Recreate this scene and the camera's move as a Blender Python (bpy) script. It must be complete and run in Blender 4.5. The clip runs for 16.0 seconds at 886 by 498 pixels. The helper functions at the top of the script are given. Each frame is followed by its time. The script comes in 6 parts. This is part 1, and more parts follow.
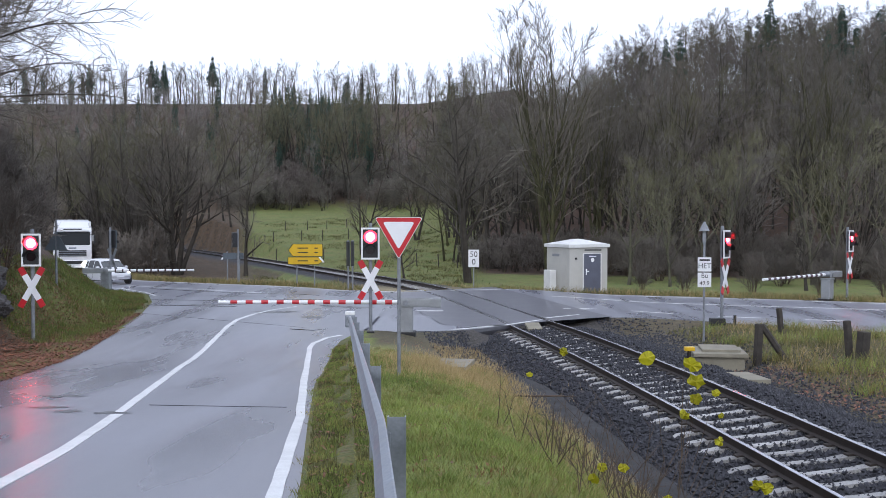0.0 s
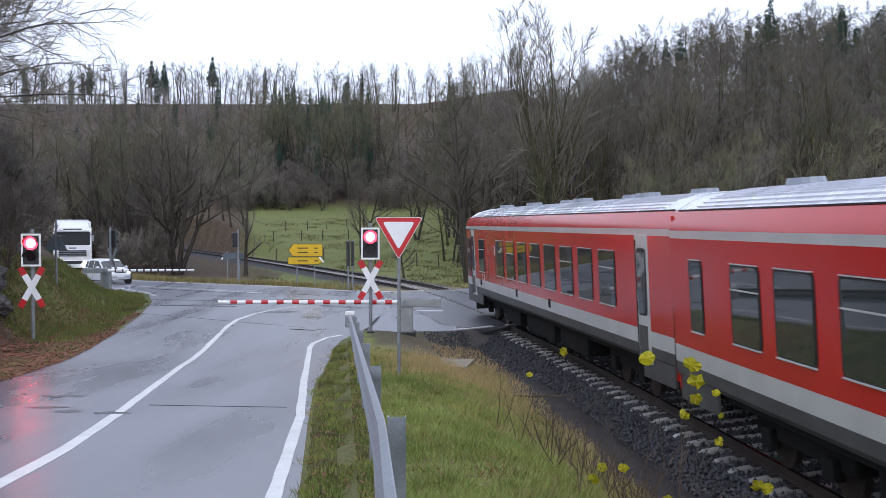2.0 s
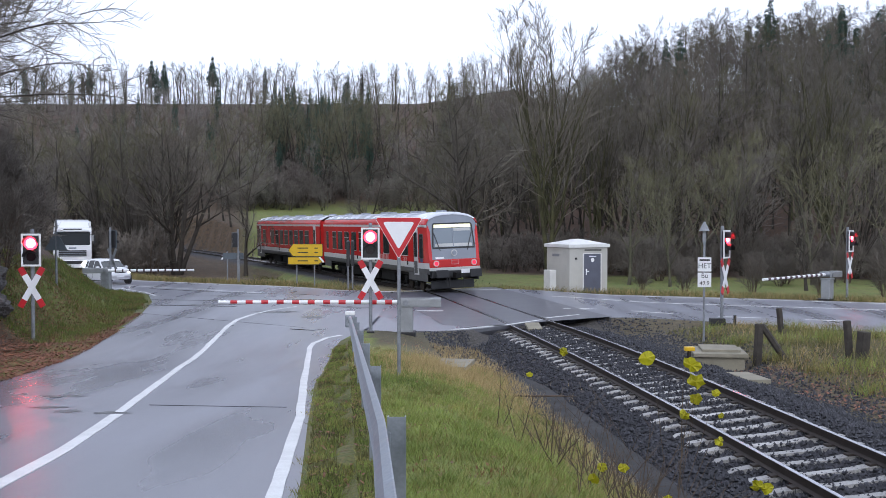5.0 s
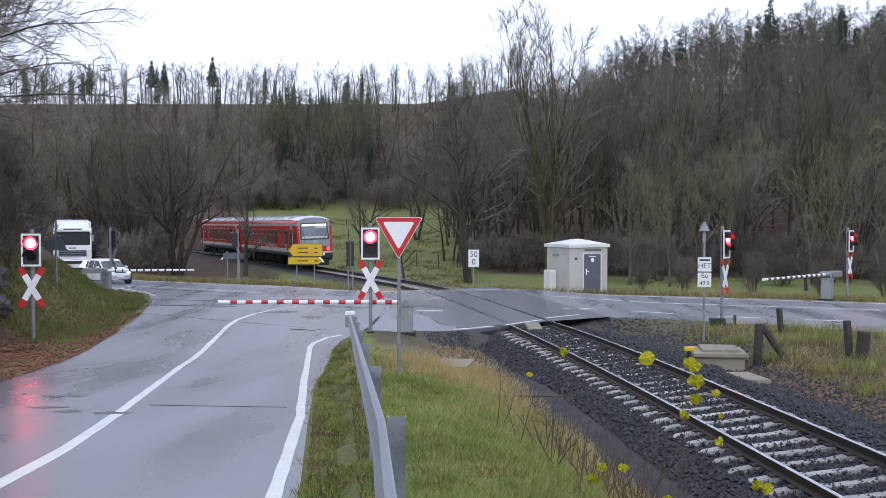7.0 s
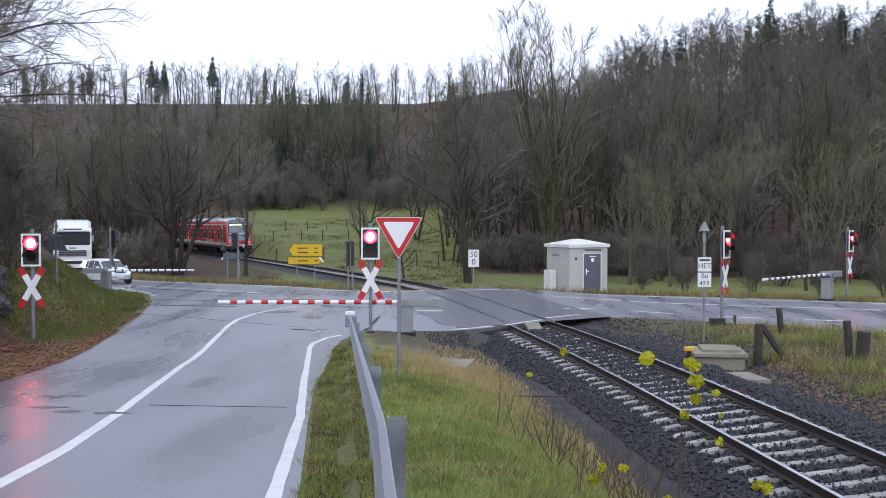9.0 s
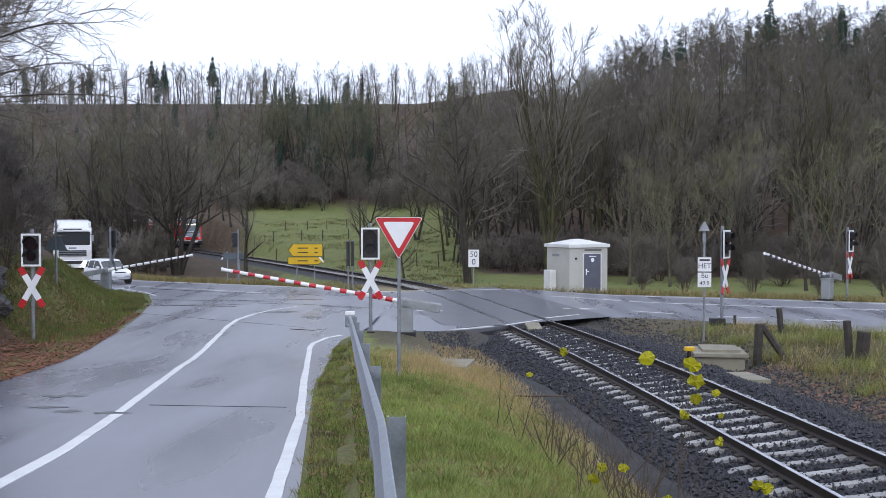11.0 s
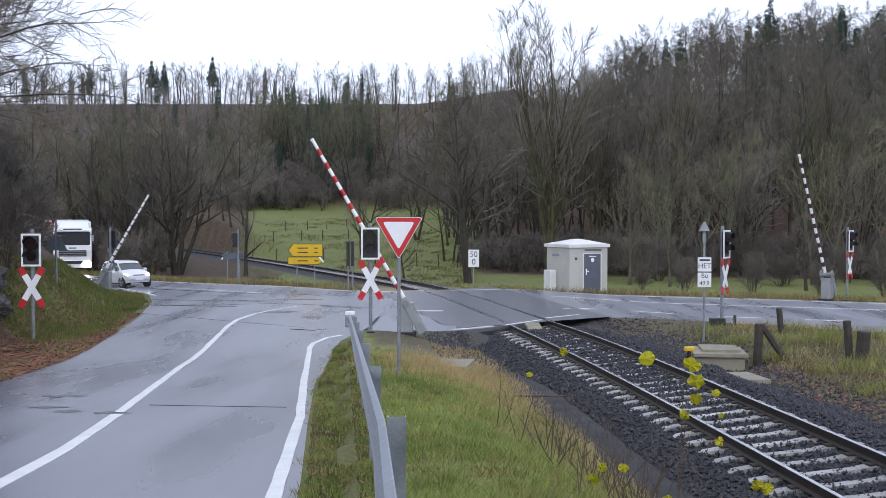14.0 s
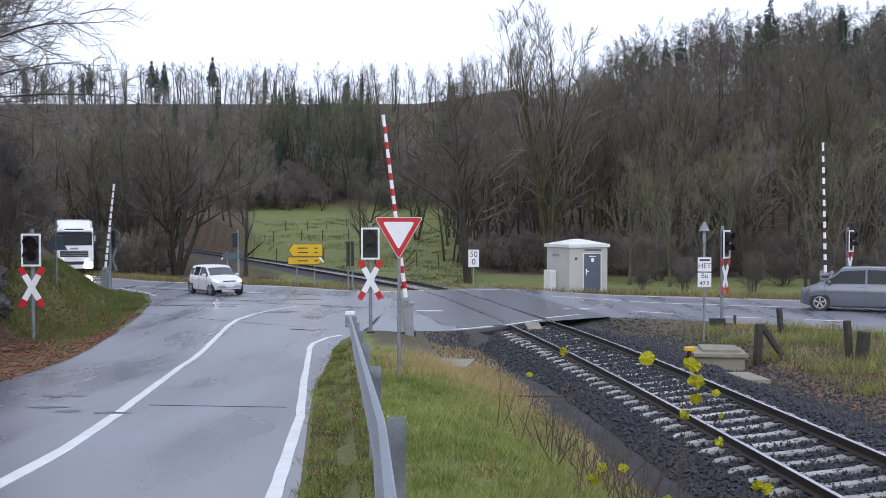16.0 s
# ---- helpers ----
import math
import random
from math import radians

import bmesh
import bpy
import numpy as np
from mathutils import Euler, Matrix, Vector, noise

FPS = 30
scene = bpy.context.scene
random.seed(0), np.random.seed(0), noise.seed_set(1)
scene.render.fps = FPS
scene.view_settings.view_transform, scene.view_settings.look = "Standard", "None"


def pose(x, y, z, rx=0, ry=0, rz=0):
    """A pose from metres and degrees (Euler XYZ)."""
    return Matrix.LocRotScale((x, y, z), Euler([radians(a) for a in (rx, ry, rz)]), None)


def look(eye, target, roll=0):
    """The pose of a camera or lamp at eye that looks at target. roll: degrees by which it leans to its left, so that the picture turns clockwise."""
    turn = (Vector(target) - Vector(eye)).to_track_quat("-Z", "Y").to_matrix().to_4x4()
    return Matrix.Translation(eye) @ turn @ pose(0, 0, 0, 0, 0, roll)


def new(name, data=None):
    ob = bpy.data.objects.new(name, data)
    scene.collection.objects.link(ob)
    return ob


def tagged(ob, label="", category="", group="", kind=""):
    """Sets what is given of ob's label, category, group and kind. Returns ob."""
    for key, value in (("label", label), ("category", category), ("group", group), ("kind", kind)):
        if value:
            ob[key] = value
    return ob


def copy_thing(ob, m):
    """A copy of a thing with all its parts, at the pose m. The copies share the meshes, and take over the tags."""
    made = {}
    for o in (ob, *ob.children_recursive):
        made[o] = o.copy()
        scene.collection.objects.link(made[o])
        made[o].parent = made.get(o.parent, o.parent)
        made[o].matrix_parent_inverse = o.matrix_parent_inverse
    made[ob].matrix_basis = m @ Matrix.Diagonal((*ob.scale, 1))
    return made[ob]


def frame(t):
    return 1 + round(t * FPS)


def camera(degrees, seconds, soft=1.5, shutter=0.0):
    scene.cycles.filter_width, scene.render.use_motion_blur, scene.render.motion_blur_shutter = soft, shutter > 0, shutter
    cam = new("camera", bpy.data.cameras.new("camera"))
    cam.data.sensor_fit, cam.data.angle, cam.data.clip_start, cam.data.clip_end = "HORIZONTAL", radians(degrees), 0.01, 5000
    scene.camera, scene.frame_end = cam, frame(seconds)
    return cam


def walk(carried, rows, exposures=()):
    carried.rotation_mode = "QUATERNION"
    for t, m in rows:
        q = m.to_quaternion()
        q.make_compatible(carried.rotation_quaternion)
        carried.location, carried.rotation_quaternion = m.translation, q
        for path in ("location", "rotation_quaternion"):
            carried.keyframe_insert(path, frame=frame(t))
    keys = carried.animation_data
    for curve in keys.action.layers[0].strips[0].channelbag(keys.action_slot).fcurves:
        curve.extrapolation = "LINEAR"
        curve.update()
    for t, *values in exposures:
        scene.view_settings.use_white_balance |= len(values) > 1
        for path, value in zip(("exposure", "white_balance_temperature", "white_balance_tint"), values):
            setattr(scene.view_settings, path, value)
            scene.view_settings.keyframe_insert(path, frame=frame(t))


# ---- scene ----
# Level crossing in a wooded valley, wet overcast winter day.
cam = camera(46.15, 16.0, soft=0.6, shutter=0.12)
walk(cam, [(0.0, pose(0, 0, 3.45, 90 - 1.401, 0, 0)), (16.0, pose(0, 0, 3.45, 90 - 1.401, 0, 0))],
     exposures=[(0.0, 0.0, 6150, 10), (16.0, 0.0, 6150, 10)])

# ---------------------------------------------------------------- light
world = bpy.data.worlds.new("overcast")
scene.world = world
world.use_nodes = True
wn = world.node_tree
bg = wn.nodes["Background"]
sky = wn.nodes.new("ShaderNodeTexSky")
sky.sky_type = "NISHITA"
sky.sun_disc = False
sky.sun_elevation, sky.sun_rotation = radians(28), radians(200)
sky.dust_density, sky.air_density = 3.0, 1.5
soft_sky = wn.nodes.new("ShaderNodeHueSaturation")
soft_sky.inputs["Saturation"].default_value = 0.22
cloud = wn.nodes.new("ShaderNodeMix")
cloud.data_type = "RGBA"
cloud.inputs[0].default_value = 0.72
cloud.inputs[7].default_value = (9.3, 10.0, 12.0, 1)
wn.links.new(sky.outputs[0], soft_sky.inputs["Color"])
wn.links.new(soft_sky.outputs[0], cloud.inputs[6])
wn.links.new(cloud.outputs[2], bg.inputs[0])
bg.inputs[1].default_value = 0.148

sun = new("sun", bpy.data.lights.new("sun", "SUN"))
sun.data.energy, sun.data.angle, sun.data.color = 0.6, radians(25), (1.0, 0.97, 0.93)
sun.matrix_world = look((10, -30, 40), (0, 30, 0))


# ---------------------------------------------------------------- materials
def mat(name, color, rough=0.6, metal=0.0, scale=4.0, vary=0.25, bump=0.0, grain=40.0, spec=0.5,
        rough_vary=0.0, island=0.0, coat=0.0, second=None, stretch=1.0):
    """A procedural surface: two scales of colour variation, roughness patches and fine relief."""
    m = bpy.data.materials.new(name)
    m.use_nodes = True
    nt = m.node_tree
    n, l = nt.nodes, nt.links
    b = n["Principled BSDF"]
    geo = n.new("ShaderNodeTexCoord")
    big, fine = n.new("ShaderNodeTexNoise"), n.new("ShaderNodeTexNoise")
    big.inputs["Scale"].default_value, fine.inputs["Scale"].default_value = scale, grain
    big.inputs["Detail"].default_value, fine.inputs["Detail"].default_value = 4, 3
    draw = n.new("ShaderNodeMapping")
    draw.inputs["Scale"].default_value = (1.0, stretch, 1.0)
    l.new(geo.outputs["Object"], draw.inputs["Vector"])
    l.new(draw.outputs[0], big.inputs["Vector"])
    l.new(geo.outputs["Object"], fine.inputs["Vector"])
    mix = n.new("ShaderNodeMath")
    mix.operation = "MULTIPLY_ADD"
    l.new(big.outputs[0], mix.inputs[0])
    mix.inputs[1].default_value = 0.65
    half = n.new("ShaderNodeMath")
    half.operation = "MULTIPLY"
    half.inputs[1].default_value = 0.35
    l.new(fine.outputs[0], half.inputs[0])
    l.new(half.outputs[0], mix.inputs[2])
    ramp = n.new("ShaderNodeMapRange")
    ramp.inputs[1].default_value, ramp.inputs[2].default_value = 0.32, 0.68
    l.new(mix.outputs[0], ramp.inputs[0])
    c = Vector(color)
    d = Vector(second) if second else c
    col = n.new("ShaderNodeMix")
    col.data_type = "RGBA"
    col.inputs[6].default_value = (*(c * (1 - vary)), 1)
    col.inputs[7].default_value = (*(d * (1 + vary)), 1)
    l.new(ramp.outputs[0], col.inputs[0])
    out = col.outputs[2]
    if island:
        hs = n.new("ShaderNodeHueSaturation")
        info, rng, isl = n.new("ShaderNodeObjectInfo"), n.new("ShaderNodeMapRange"), n.new("ShaderNodeNewGeometry")
        add = n.new("ShaderNodeMath")
        add.operation = "ADD"
        l.new(info.outputs["Random"], add.inputs[0])
        l.new(isl.outputs["Random Per Island"], add.inputs[1])
        rng.inputs[1].default_value, rng.inputs[2].default_value = 0, 2
        rng.inputs[3].default_value, rng.inputs[4].default_value = 1 - island, 1 + island
        l.new(add.outputs[0], rng.inputs[0])
        l.new(rng.outputs[0], hs.inputs["Value"])
        l.new(out, hs.inputs["Color"])
        out = hs.outputs[0]
    l.new(out, b.inputs["Base Color"])
    b.inputs["Metallic"].default_value = metal
    b.inputs["Roughness"].default_value = rough
    b.inputs["Specular IOR Level"].default_value = spec
    b.inputs["Coat Weight"].default_value = coat
    if rough_vary:
        rr = n.new("ShaderNodeMapRange")
        rr.inputs[1].default_value, rr.inputs[2].default_value = 0.35, 0.65
        rr.inputs[3].default_value, rr.inputs[4].default_value = max(rough - rough_vary, 0.03), rough + rough_vary
        l.new(big.outputs[0], rr.inputs[0])
        l.new(rr.outputs[0], b.inputs["Roughness"])
    if bump:
        bp = n.new("ShaderNodeBump")
        bp.inputs["Strength"].default_value, bp.inputs["Distance"].default_value = 0.6, bump
        l.new(fine.outputs[0], bp.inputs["Height"])
        l.new(bp.outputs[0], b.inputs["Normal"])
    return m


def glow(name, color, strength):
    m = bpy.data.materials.new(name)
    m.use_nodes = True
    b = m.node_tree.nodes["Principled BSDF"]
    b.inputs["Base Color"].default_value = (*color, 1)
    b.inputs["Emission Color"].default_value = (*color, 1)
    b.inputs["Emission Strength"].default_value = strength
    return m


M = dict(
    asphalt=mat("wet_asphalt", (0.155, 0.155, 0.187), 0.31, 0, 0.75, 0.2, 0.0014, 60, 1.0, 0.075, stretch=0.14),
    mud=mat("wet_mud", (0.022, 0.021, 0.022), 0.7, 0, 1.6, 0.35, 0.01, 18, 0.25, 0.1),
    under=mat("dull_black_underframe", (0.012, 0.012, 0.012), 0.85, 0, 2, 0.35, 0.003, 30, 0.15),
    stain=mat("worn_wet_asphalt", (0.05, 0.05, 0.058), 0.3, 0, 1.5, 0.3, 0.003, 50, 0.6, 0.05),
    paint=mat("road_paint", (0.62, 0.62, 0.62), 0.4, 0, 3, 0.16, 0.002, 40),
    tar=mat("tar_seam", (0.02, 0.02, 0.022), 0.25, 0, 3, 0.2),
    panel=mat("crossing_panel", (0.085, 0.083, 0.10), 0.34, 0, 1.2, 0.12, 0.001, 50, 0.5, 0.015),
    rail=mat("rail_flank", (0.035, 0.026, 0.022), 0.6, 0.3, 5, 0.3, 0.002),
    rail_top=mat("rail_head", (0.42, 0.42, 0.45), 0.22, 1.0, 3, 0.1),
    concrete=mat("sleeper_concrete", (0.085, 0.075, 0.065), 0.5, 0, 0.9, 0.2, 0.004, 30, 0.5, 0, 0.5, second=(0.40, 0.39, 0.38)),
    slab=mat("cast_concrete", (0.22, 0.20, 0.15), 0.75, 0, 3, 0.2, 0.006, 40),
    ballast=mat("basalt_ballast", (0.028, 0.028, 0.034), 0.5, 0, 6, 0.3, 0.0, 40, 0.3, 0, 0.95),
    grass=mat("grass_blades", (0.15, 0.20, 0.045), 0.6, 0, 0.7, 0.3, 0, 20, 0.3, 0, 0.6, second=(0.25, 0.24, 0.085)),
    rank=mat("rank_grass", (0.045, 0.06, 0.018), 0.7, 0, 0.6, 0.35, 0, 20, 0.3, 0, 0.6, second=(0.15, 0.14, 0.05)),
    fresh=mat("fresh_grass", (0.13, 0.19, 0.035), 0.6, 0, 0.8, 0.3, 0, 20, 0.3, 0, 0.6, second=(0.21, 0.25, 0.06)),
    olive=mat("olive_grass", (0.13, 0.14, 0.035), 0.65, 0, 0.8, 0.3, 0, 20, 0.3, 0, 0.5, second=(0.24, 0.20, 0.07)),
    straw=mat("dry_grass", (0.36, 0.27, 0.13), 0.7, 0, 1.0, 0.25, 0, 20, 0.3, 0, 0.4),
    litter=mat("fallen_leaves", (0.19, 0.078, 0.04), 0.6, 0, 2, 0.35, 0, 20, 0.4, 0, 0.6),
    bark=mat("bark", (0.05, 0.043, 0.036), 0.9, 0, 1.2, 0.4, 0.01, 20, 0.2),
    bark_moss=mat("mossy_bark", (0.04, 0.036, 0.026), 0.9, 0, 0.8, 0.4, 0.01, 20, 0.2, second=(0.075, 0.072, 0.036)),
    twig=mat("twigs", (0.16, 0.142, 0.125), 0.9, 0, 0.15, 0.3, 0, 20, 0.2, 0, 0.5),
    twig_red=mat("reddish_twigs", (0.165, 0.128, 0.118), 0.9, 0, 0.12, 0.35, 0, 20, 0.2, 0, 0.5, second=(0.13, 0.125, 0.105)),
    # paler twig colour with the distance haze mixed in
    twig_haze=mat("hazed_twigs", (0.20, 0.168, 0.162), 0.9, 0, 0.1, 0.3, 0, 20, 0.2, 0, 0.5, second=(0.17, 0.165, 0.15)),
    twig_green=mat("lichen_twigs", (0.122, 0.116, 0.072), 0.9, 0, 0.15, 0.3, 0, 20, 0.2, 0, 0.5),
    twig_dark=mat("dark_twigs", (0.135, 0.12, 0.098), 0.9, 0, 0.15, 0.3, 0, 20, 0.2, 0, 0.5),
    bark_pale=mat("pale_lichen_bark", (0.06, 0.057, 0.043), 0.9, 0, 0.9, 0.4, 0.01, 20, 0.2, second=(0.12, 0.115, 0.08)),
    # needle green lightened and cooled, some distance haze in the colour
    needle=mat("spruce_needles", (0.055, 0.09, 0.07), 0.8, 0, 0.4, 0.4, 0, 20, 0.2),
    red=mat("train_red", (0.47, 0.02, 0.02), 0.2, 0, 0.6, 0.08, 0, 30, 0.5, 0.06),
    red_cant=mat("train_red_upper", (0.47, 0.02, 0.02), 0.2, 0, 0.6, 0.1),
    light_grey=mat("train_light_grey", (0.44, 0.44, 0.43), 0.35, 0, 1.5, 0.12),
    roof_grey=mat("train_roof", (0.60, 0.62, 0.68), 0.25, 0, 0.8, 0.12, 0, 20, 0.5, 0.08),
    faded=mat("faded_lettering", (0.42, 0.18, 0.17), 0.4, 0, 3, 0.2),
    notice=mat("notice_blue", (0.03, 0.035, 0.10), 0.4, 0, 4, 0.2),
    mid_grey=mat("train_mid_grey", (0.21, 0.23, 0.27), 0.32, 0, 1, 0.1),
    skirt=mat("train_skirt", (0.065, 0.065, 0.064), 0.55, 0, 2, 0.3),
    black=mat("black_parts", (0.015, 0.015, 0.017), 0.45, 0, 3, 0.3),
    rubber=mat("rubber", (0.02, 0.02, 0.02), 0.7, 0, 8, 0.3),
    steel=mat("galvanised_steel", (0.26, 0.28, 0.31), 0.5, 0.75, 6, 0.25, 0.001, 40, 0.5, 0.1),
    post=mat("grey_post", (0.22, 0.23, 0.25), 0.5, 0.3, 5, 0.25),
    white=mat("white_paint", (0.78, 0.78, 0.78), 0.35, 0, 4, 0.08),
    car_white=mat("car_white", (0.66, 0.66, 0.68), 0.2, 0, 1, 0.04, coat=0.6),
    car_silver=mat("car_silver", (0.14, 0.15, 0.175), 0.3, 0.55, 1, 0.05, coat=0.7),
    sign_red=mat("sign_red", (0.46, 0.012, 0.02), 0.35, 0, 4, 0.1),
    # sign red with the dark of a backlit side put into the colour
    band_backlit=mat("backlit_red_band", (0.05, 0.018, 0.025), 0.5, 0, 4, 0.2),
    sign_white=mat("sign_white", (0.72, 0.72, 0.74), 0.4, 0, 4, 0.06),
    sign_yellow=mat("sign_yellow", (0.60, 0.38, 0.01), 0.4, 0, 4, 0.08),
    sign_back=mat("sign_back", (0.10, 0.12, 0.14), 0.5, 0.2, 4, 0.2),
    barrier_grey=mat("barrier_grey", (0.25, 0.26, 0.27), 0.5, 0.1, 3, 0.2),
    hut=mat("hut_render", (0.40, 0.39, 0.355), 0.7, 0, 1.5, 0.1, 0.003, 60),
    hut_roof=mat("hut_roof", (0.62, 0.62, 0.60), 0.5, 0, 2, 0.12),
    hut_door=mat("hut_door", (0.085, 0.09, 0.12), 0.45, 0, 3, 0.12),
    wood=mat("weathered_post", (0.045, 0.038, 0.032), 0.9, 0, 5, 0.4, 0.01, 30),
    rock=mat("bank_rock", (0.06, 0.055, 0.055), 0.8, 0, 1.5, 0.4, 0.03, 8),
    leaf=mat("yellow_leaf", (0.52, 0.49, 0.03), 0.5, 0, 10, 0.15, 0, 40, 0.3, 0, 0.3),
    stem=mat("dry_stem", (0.075, 0.052, 0.036), 0.8, 0, 6, 0.3),
    dark_lens=mat("dark_lens", (0.012, 0.006, 0.008), 0.15, 0, 5, 0.1),
    # glowing red of the lamp disc, also used for the halo round its core
    red_lamp=glow("red_lamp", (1.0, 0.02, 0.04), 9.0),
    lamp_core=glow("lamp_core", (1.0, 0.035, 0.045), 75.0),
    tail_lamp=glow("tail_lamp", (1.0, 0.02, 0.05), 1.1),
    head_lamp=glow("head_lamp", (1.0, 0.96, 0.9), 40.0),
    rim_metal=mat("alloy_rim", (0.5, 0.5, 0.52), 0.3, 0.8, 6, 0.1),
    car_lamp=glow("car_lamp", (1.0, 0.97, 0.92), 9.0),
    dest=glow("destination_display", (0.95, 0.9, 0.6), 0.75),
)


def glass(name, color, rough=0.03):
    m = bpy.data.materials.new(name)
    m.use_nodes = True
    b = m.node_tree.nodes["Principled BSDF"]
    b.inputs["Base Color"].default_value = (*color, 1)
    b.inputs["Roughness"].default_value = rough
    b.inputs["Specular IOR Level"].default_value = 0.9
    return m


M["glass"] = glass("tinted_glass", (0.03, 0.035, 0.035))
M["car_glass"] = glass("car_glass", (0.012, 0.014, 0.016), 0.08)
M["car_glass"].node_tree.nodes["Principled BSDF"].inputs["Specular IOR Level"].default_value = 0.25
M["glass_screen"] = glass("windscreen_glass", (0.16, 0.19, 0.22), 0.06)


def ground_material():
    """Grass, bare soil, leaf litter and ballast dirt in patches with shapes of their own."""
    m = bpy.data.materials.new("valley_ground")
    m.use_nodes = True
    nt = m.node_tree
    n, l = nt.nodes, nt.links
    b = n["Principled BSDF"]
    tc = n.new("ShaderNodeTexCoord")

    def noise_tex(scale, detail=5):
        t = n.new("ShaderNodeTexNoise")
        t.inputs["Scale"].default_value, t.inputs["Detail"].default_value = scale, detail
        l.new(tc.outputs["Object"], t.inputs["Vector"])
        return t.outputs[0]

    def ramp(src, a, c):
        t = n.new("ShaderNodeMapRange")
        t.inputs[1].default_value, t.inputs[2].default_value = a, c
        l.new(src, t.inputs[0])
        return t.outputs[0]

    def mixed(f, a, c):
        t = n.new("ShaderNodeMix")
        t.data_type = "RGBA"
        l.new(f, t.inputs[0])
        for k, v in ((6, a), (7, c)):
            if isinstance(v, tuple):
                t.inputs[k].default_value = (*v, 1)
            else:
                l.new(v, t.inputs[k])
        return t.outputs[2]

    green = mixed(ramp(noise_tex(0.5), 0.35, 0.65), (0.12, 0.19, 0.04), (0.20, 0.225, 0.06))
    green = mixed(ramp(noise_tex(11), 0.5, 0.66), green, (0.23, 0.22, 0.08))
    green = mixed(ramp(noise_tex(30), 0.5, 0.68), green, (0.085, 0.085, 0.03))
    green = mixed(ramp(noise_tex(2.3), 0.56, 0.7), green, (0.13, 0.095, 0.045))
    soil = mixed(ramp(noise_tex(3), 0.35, 0.65), (0.035, 0.028, 0.024), (0.085, 0.055, 0.038))
    soil = mixed(ramp(noise_tex(25), 0.5, 0.7), soil, (0.13, 0.065, 0.035))
    gravel = mixed(ramp(noise_tex(18), 0.35, 0.65), (0.016, 0.016, 0.02), (0.06, 0.058, 0.065))
    straw = mixed(ramp(noise_tex(6), 0.35, 0.65), (0.24, 0.20, 0.11), (0.33, 0.27, 0.15))
    att = n.new("ShaderNodeAttribute")
    att.attribute_name = "cover"
    sep = n.new("ShaderNodeSeparateColor")
    l.new(att.outputs["Color"], sep.inputs[0])
    c = mixed(sep.outputs[0], green, soil)
    c = mixed(sep.outputs[1], c, gravel)
    c = mixed(sep.outputs[2], c, straw)
    l.new(c, b.inputs["Base Color"])
    b.inputs["Roughness"].default_value = 0.85
    b.inputs["Specular IOR Level"].default_value = 0.25
    bp = n.new("ShaderNodeBump")
    bp.inputs["Distance"].default_value = 0.05
    l.new(noise_tex(9), bp.inputs["Height"])
    l.new(bp.outputs[0], b.inputs["Normal"])
    return m


M["ground"] = ground_material()


# ---------------------------------------------------------------- mesh helpers
def link(name, bm, material, parent=None, label="", smooth=False):
    me = bpy.data.meshes.new(name)
    bmesh.ops.recalc_face_normals(bm, faces=bm.faces)
    bm.to_mesh(me)
    bm.free()
    if smooth:
        me.shade_smooth()
    if isinstance(material, str):
        material = M[material]
    me.materials.append(material)
    ob = new(name, me)
    ob.parent = parent
    if label:
        tagged(ob, label)
    return ob


part = link


def raw(name, verts, faces, material, parent=None, label="", smooth=False):
    me = bpy.data.meshes.new(name)
    me.from_pydata(verts, [], faces)
    if smooth:
        me.shade_smooth()
    me.materials.append(M[material] if isinstance(material, str) else material)
    ob = new(name, me)
    ob.parent = parent
    if label:
        tagged(ob, label)
    return ob


def thing(name, x, y, z, rz, label, category, group=""):
    e = new(name)
    e.empty_display_size = 0.2
    e.matrix_world = pose(x, y, z, 0, 0, rz)
    return tagged(e, label, category, group)


def box(sx, sy, sz, cx=0, cy=0, cz=0, bevel=0.0, m=None, bm=None):
    b = bm or bmesh.new()
    g = bmesh.ops.create_cube(b, size=1, matrix=(m or Matrix()) @ Matrix.Translation((cx, cy, cz)) @ Matrix.Diagonal((sx, sy, sz, 1)))
    if bevel:
        es = list({e for v in g["verts"] for e in v.link_edges})
        bmesh.ops.bevel(b, geom=es, offset=bevel, segments=2, affect="EDGES", profile=0.6)
    return b


def tube(r, h, cx=0, cy=0, cz=0, m=None, r2=None, seg=14, bm=None):
    """A cylinder or cone along local z, centred."""
    b = bm or bmesh.new()
    bmesh.ops.create_cone(b, cap_ends=True, segments=seg, radius1=r, radius2=r if r2 is None else r2, depth=h,
                          matrix=Matrix.Translation((cx, cy, cz)) @ (m or Matrix()))
    return b


class Wood:
    """Collects tapered branches as one mesh."""

    def __init__(self):
        self.v, self.f = [], []

    def limb(self, pts, radii, sides):
        base = len(self.v)
        n = len(pts)
        for i in range(n):
            d = (pts[min(i + 1, n - 1)] - pts[max(i - 1, 0)]).normalized()
            u = d.cross(Vector((0.3, 0.9, 0.2))).normalized()
            w = d.cross(u)
            if i == n - 1:
                self.v.append(tuple(pts[i]))
            else:
                for k in range(sides):
                    a = 2 * math.pi * k / sides
                    self.v.append(tuple(pts[i] + (u * math.cos(a) + w * math.sin(a)) * radii[i]))
        for i in range(n - 2):
            for k in range(sides):
                a, b = base + i * sides + k, base + i * sides + (k + 1) % sides
                self.f.append((a, b, b + sides, a + sides))
        tip = base + (n - 1) * sides
        for k in range(sides):
            self.f.append((base + (n - 2) * sides + k, base + (n - 2) * sides + (k + 1) % sides, tip))


ALONG_X = Matrix.Rotation(radians(90), 4, "Y")
ALONG_Y = Matrix.Rotation(radians(90), 4, "X")


